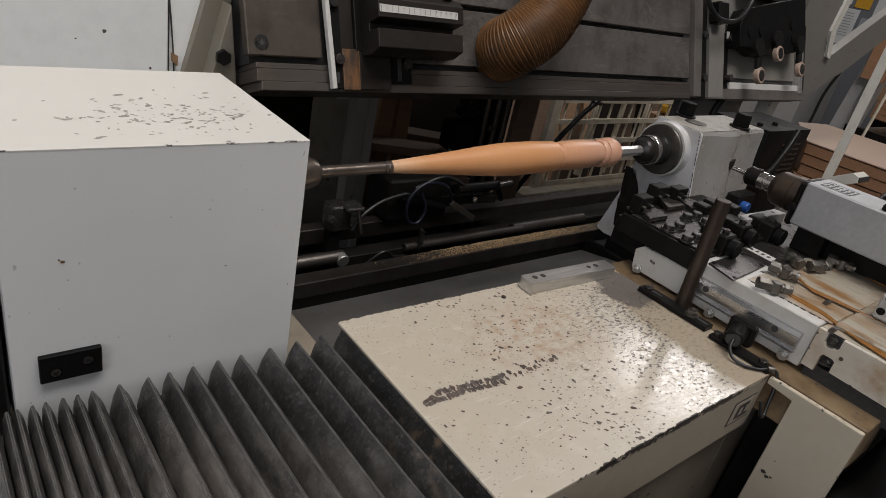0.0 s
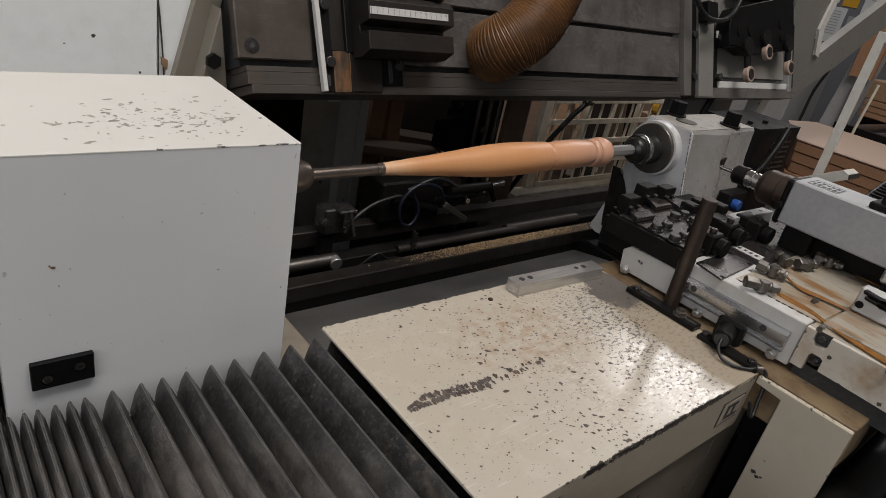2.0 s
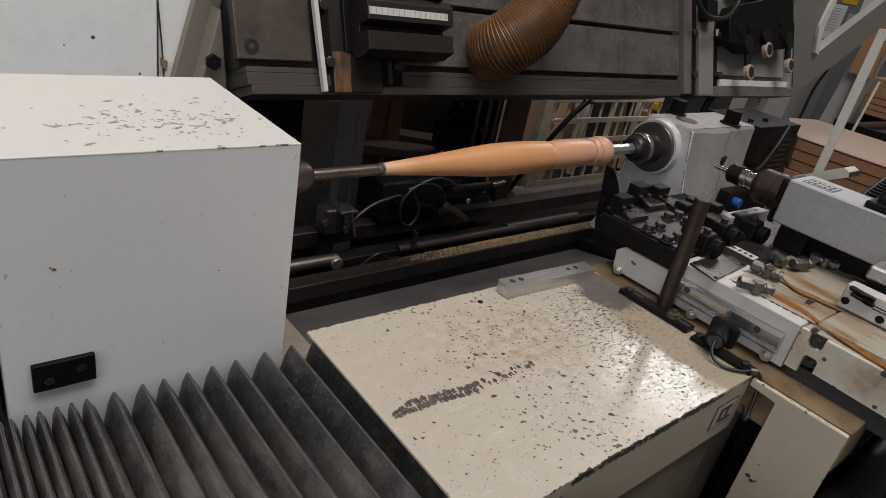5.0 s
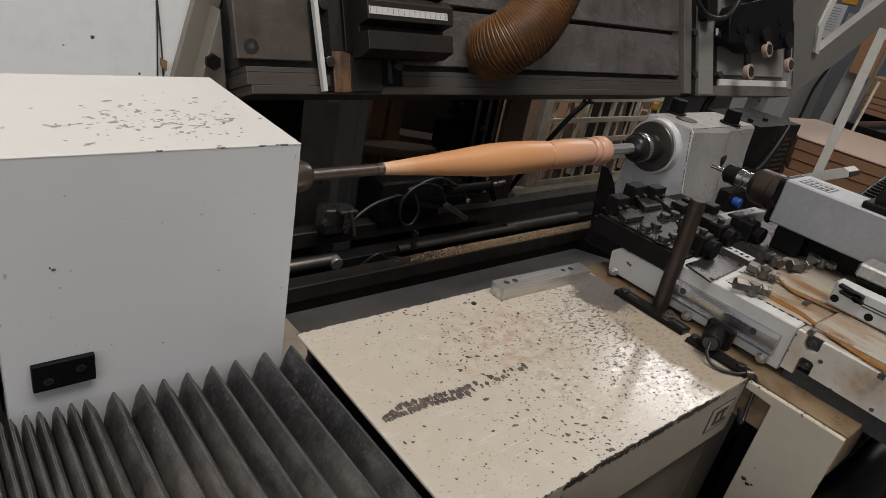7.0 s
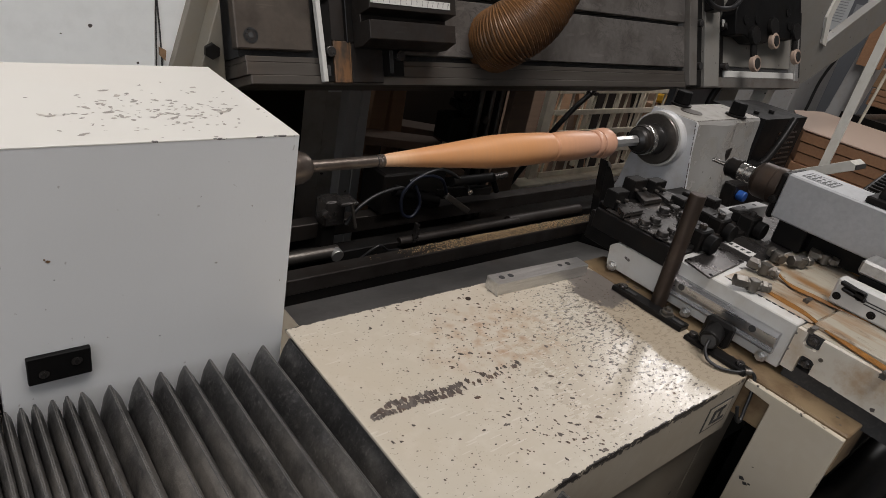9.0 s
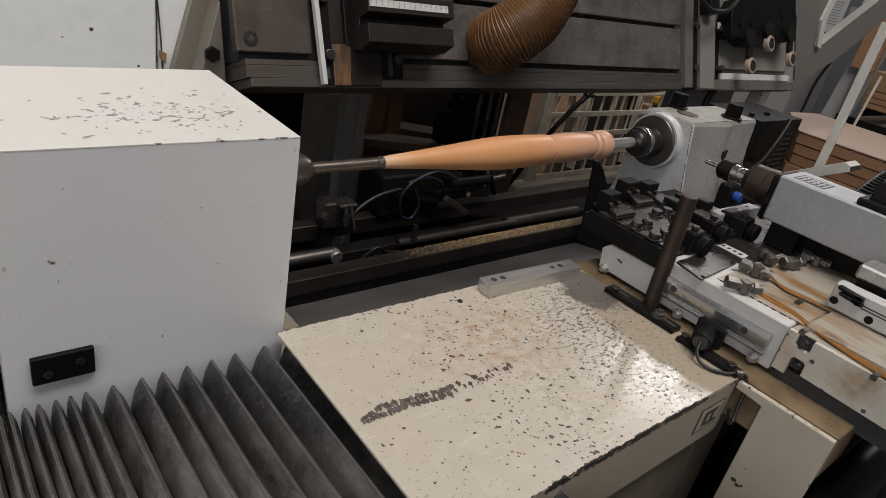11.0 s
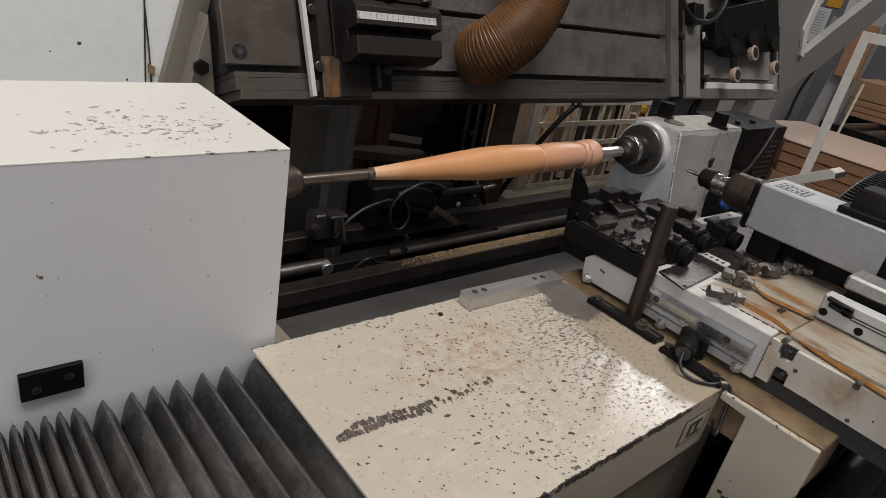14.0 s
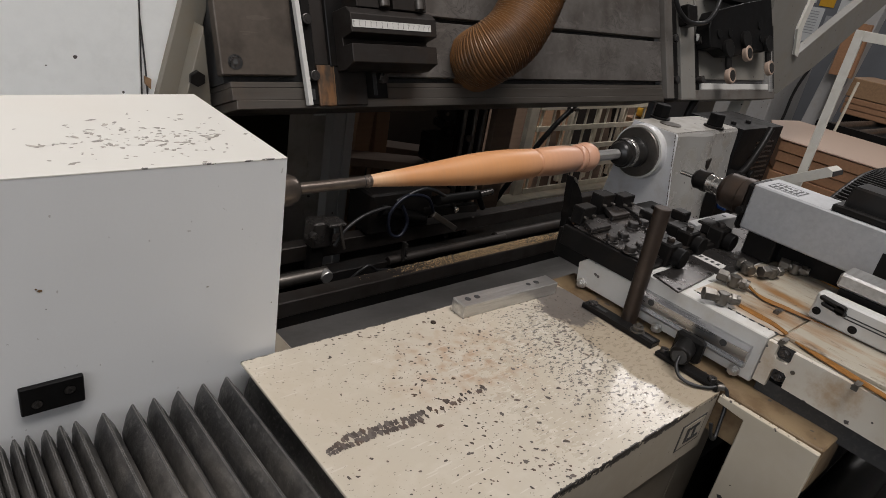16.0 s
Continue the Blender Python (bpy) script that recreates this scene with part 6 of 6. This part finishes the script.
    part("floor_rail", box(1.76, 3.0, 0.86, 0.92, 0.0, 0.12), "plank", q)
    u = thing("upright_frame", (0.66, 0.4, 0.0), "grey steel uprights and cabinet under the beam", "machine frame")
    part("upright", box(0.684, 0.7122, 0.42, 0.45, 0.0, 1.137, 0.001), "castw", u, "dark face of the steel upright")
    part("upright_edge", box(0.7125, 0.733, 0.418, 0.45, 0.0, 1.137, 0.001), "castw", u, "pale face of the steel upright")
    part("box_panel", box(0.612, 0.681, 0.50, 0.52, 0.0, 1.137, 0.001), "panel_grey", u)
    part("box_panel", box(0.6822, 0.76, 0.503, 0.52, 0.0, 1.137, 0.001), "panel_grey", u)
    part("slot_strip", box(0.686, 0.736, 0.498, 0.5028, 1.032, 1.0445, 0.0005), "cab", u, "pale strip over the panel")
    # shade left of the panels, painted as a near-black board
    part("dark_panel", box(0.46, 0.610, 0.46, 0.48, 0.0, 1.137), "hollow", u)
    m = thing("slide_unit", (1.08, 0.46, 0.7), "dark slide unit with vertical chrome rods behind the work", "slide unit")
    part("block", box(0.962, 1.018, 0.42, 0.48, 0.935, 0.997, 0.004), "matt_black", m)
    part("column", box(1.06, 1.16, 0.46, 0.52, 0.7, 1.137, 0.002), "black", m)
    for x in (1.065, 1.10, 1.13):
        part("rod", cyl((x, 0.44, 0.72), (x - 0.01, 0.44, 1.137), 0.006, seg=20), "shaft", m)
    part("valve", [box(0.985, 1.03, 0.44, 0.47, 1.01, 1.03, 0.003), cyl((1.0, 0.43, 1.045), (1.0, 0.46, 1.045), 0.016, seg=20, bevel=0.003), box(1.018, 1.04, 0.45, 0.47, 0.9, 1.09, 0.002)], "black", m)
    for x, z, r in ((0.992, 1.048, 0.004), (1.075, 0.985, 0.008)):
        part("knob", cyl((x, 0.428, z), (x, 0.435, z), r, seg=20), "shaft", m)
    part("grey_panel", box(1.165, 1.235, 0.44, 0.46, 0.75, 1.137, 0.001), "old", m)
    y = thing("yellow_tool", (2.36, 0.76, 0.905), "small yellow plastic tool lying on the grid panel", "hand tool")
    part("body", box(-0.06, 0.06, -0.02, 0.02, 0, 0.035, 0.008, m=pose(2.37, 0.76, 0.905, 0, 8, 10)), "yellow", y)
    part("support", box(2.29, 2.46, 0.735, 0.8, 0.65, 0.9045), "plank", y)

    s = thing("board_stack", (3.3, 0.0, 0.0), "stack of brown boards with a pale top sheet", "stack of boards")
    zt = 0.90
    sheet = [(2.885, 0.402), (3.29, 0.625), (3.52, 0.583), (3.46, -1.2), (2.88, -1.2)]
    for k in range(6):
        d = 0.004 * (k % 3)
        part("board", prism([(x + d, y - d) for x, y in sheet], "z", zt - 0.044 * (k + 1), zt - 0.044 * k - 0.0035, 0.0015), "board", s)
    part("top_sheet", prism([(x - 0.003, y + 0.003) for x, y in sheet], "z", zt + 0.0005, zt + 0.006, 0.001), "board_top", s, "pale pinkish top sheet")
    part("pallet_deck", box(2.92, 3.4, -1.1, 0.36, 0.56, 0.635), "plank", s)
    for y in (-1.0, 0.1):
        part("pallet_foot", box(2.95, 3.4, y, y + 0.2, 0.0, 0.5595), "plank", s)
    f = thing("white_frame", (2.5, 0.1, 0.0), "white painted steel guard frame", "guard frame")
    part("post", box(2.494, 2.506, 0.137, 0.166, 0.0, 1.37, 0.001), "post_white", f)
    part("top_rail", box(2.494, 2.506, -0.7, 0.1365, 1.338, 1.37, 0.001), "post_white", f)
    part("foot_rail", prism([(0.231, 0.80), (0.231, 0.826), (0.040, 0.945), (0.020, 0.938), (0.016, 0.920), (0.10, 0.868)], "x", 2.36, 2.45, 0.001), "post_white", f, "pale diagonal foot bar")
    part("bar_end", prism([(0.0195, 0.936), (0.0155, 0.921), (0.012, 0.922), (0.016, 0.937)], "x", 2.362, 2.448), "ink", f)
    part("far_post", box(2.49, 2.51, -0.74, -0.7005, 0.0, 1.37, 0.001), "post_white", f)
    h = thing("hanging_rod", (4.2, 0.62, 0.0), "thin wooden pole standing by the crates", "pole")
    part("pole", cyl((4.2, 0.66, 0.0), (4.2, 0.6, 1.1), 0.008, seg=20), "cage", h)
    w = thing("crate_stack", (5.2, 0.55, 0.0), "brown wooden crates stacked on a dark roller bench", "crates")
    part("crate", box(5.0, 5.5, 0.10, 0.87, 0.832, 0.945, 0.004), "carton", w)
    part("crate", box(5.0, 5.5, 0.15, 0.90, 0.949, 1.07, 0.004), "carton", w)
    part("slat", [box(4.99, 4.998, 0.10, 0.87, 0.838 + 0.037 * k, 0.868 + 0.037 * k) for k in range(3)], "board", w)
    t = thing("roller_bench", (4.6, 0.4, 0.0), "dark steel roller conveyor bench beside the boards", "roller conveyor")
    part("side_rail", box(4.2, 4.24, -1.2, 0.73, 0.76, 0.85), "black", t)
    part("side_rail", box(5.3, 5.34, -1.2, 0.93, 0.74, 0.829), "black", t)
    for k in range(13):
        yy = 0.66 - 0.15 * k
        part("roller", cyl((4.24, yy, 0.82), (5.3, yy, 0.80), 0.03, seg=20), "shaft", t)
    for yy in (-1.1, 0.0, 0.65):
        part("leg", box(4.2, 4.24, yy, yy + 0.04, 0.0, 0.76), "black", t)
        part("leg", box(5.3, 5.34, yy, yy + 0.04, 0.0, 0.74), "black", t)
    v = thing("back_partition", (4.7, 1.2, 0.0), "grey partition with leaning posts and paper notices", "partition")
    part("panel", box(6.2, 6.24, -1.5, 2.6, 0.0, 2.4), "bluegrey", v)
    part("pillar", [box(-0.05, 0.05, -0.07, 0.07, 0, 2.2, 0.003, m=pose(4.6, 0.93, 0.0, 5, 0, 0))], "castw", v, "grey leaning pillar")
    part("cable", tube([(4.5, 1.06, 0.4), (4.5, 1.03, 0.75), (4.5, 1.02, 0.95), (4.5, 0.97, 1.15), (4.5, 0.90, 1.45)], 0.009, seg=12), "cable", v, "black cable hanging on the partition")
    for y0, y1, z0, z1, mat in ((1.66, 1.90, 1.19, 1.47, "paper"), (1.45, 1.63, 1.24, 1.42, "print"), (1.36, 1.56, 1.45, 1.75, "paper"), (1.60, 1.72, 1.485, 1.6, "yellow"), (1.75, 2.0, 1.50, 1.8, "paper")):
        pp = part("notice", box(6.192, 6.199, y0, y1, z0, z1), mat, v, "paper notice")
        if mat == "paper":
            part("text_bar", [box(6.189, 6.1915, y0 + 0.03, y1 - 0.03 - 0.02 * (k % 3), z1 - 0.036 - 0.022 * k, z1 - 0.030 - 0.022 * k) for k in range(9)], "print", pp)
    k = thing("grey_cabinet", (4.8, 1.35, 0.0), "pale grey machine cabinet standing by the partition", "cabinet")
    part("case", box(4.7, 5.2, 1.22, 1.75, 0.0, 1.13, 0.006), "castw", k)
    part("panel_joint", box(4.697, 4.6995, 1.46, 1.465, 0.1, 1.1), "ink", k)
    part("dark_motor", cyl((4.66, 1.30, 1.02), (4.70, 1.30, 1.02), 0.05, seg=20, bevel=0.008), "blue", k, "dark blue motor")
    part("brown_board", box(4.5, 4.53, 0.74, 0.87, 1.09, 1.40), "board", v)
    part("board_stand", box(4.5, 4.53, 0.78, 0.82, 0.0, 1.09), "frame", v)


beyond()


# ---- what moves ----
def motions():
    """The carriage creeps along the bed, the follower slides across it, and the work spins."""
    creep = [(0.0, 0.0136), (0.5, 0.0105), (4.0, -0.0131), (8.0, -0.0368), (12.0, -0.0606), (16.0, -0.0857)]
    across = [(0.0, -0.0115), (1.0, -0.0055), (2.0, 0.0), (3.0, 0.0042), (4.0, 0.0083), (6.5, 0.0195), (7.2, 0.0224), (8.5, 0.0222), (9.2, 0.0212), (11.5, 0.0112), (12.5, 0.0064), (13.2, 0.005), (14.0, 0.0052), (15.0, 0.0073), (16.0, 0.0092)]

    def at(rows, t):
        for (a, p), (b, q) in zip(rows, rows[1:]):
            if t <= b:
                return p + (q - p) * (t - a) / (b - a)
        return rows[-1][1]

    for ob in MOVING:
        x, y, z = ob.location
        walk(ob, [(t, pose(x + p, y, z)) for t, p in creep])
    for ob in CROSS:
        x, y, z = ob.location
        walk(ob, [(t, pose(x + at(creep, t), y + p, z)) for t, p in across])
    for ob in SPIN:
        x, y, z = ob.location
        walk(ob, [(k * 0.1, pose(x, y, z, 80.0 * k)) for k in range(161)])


motions()
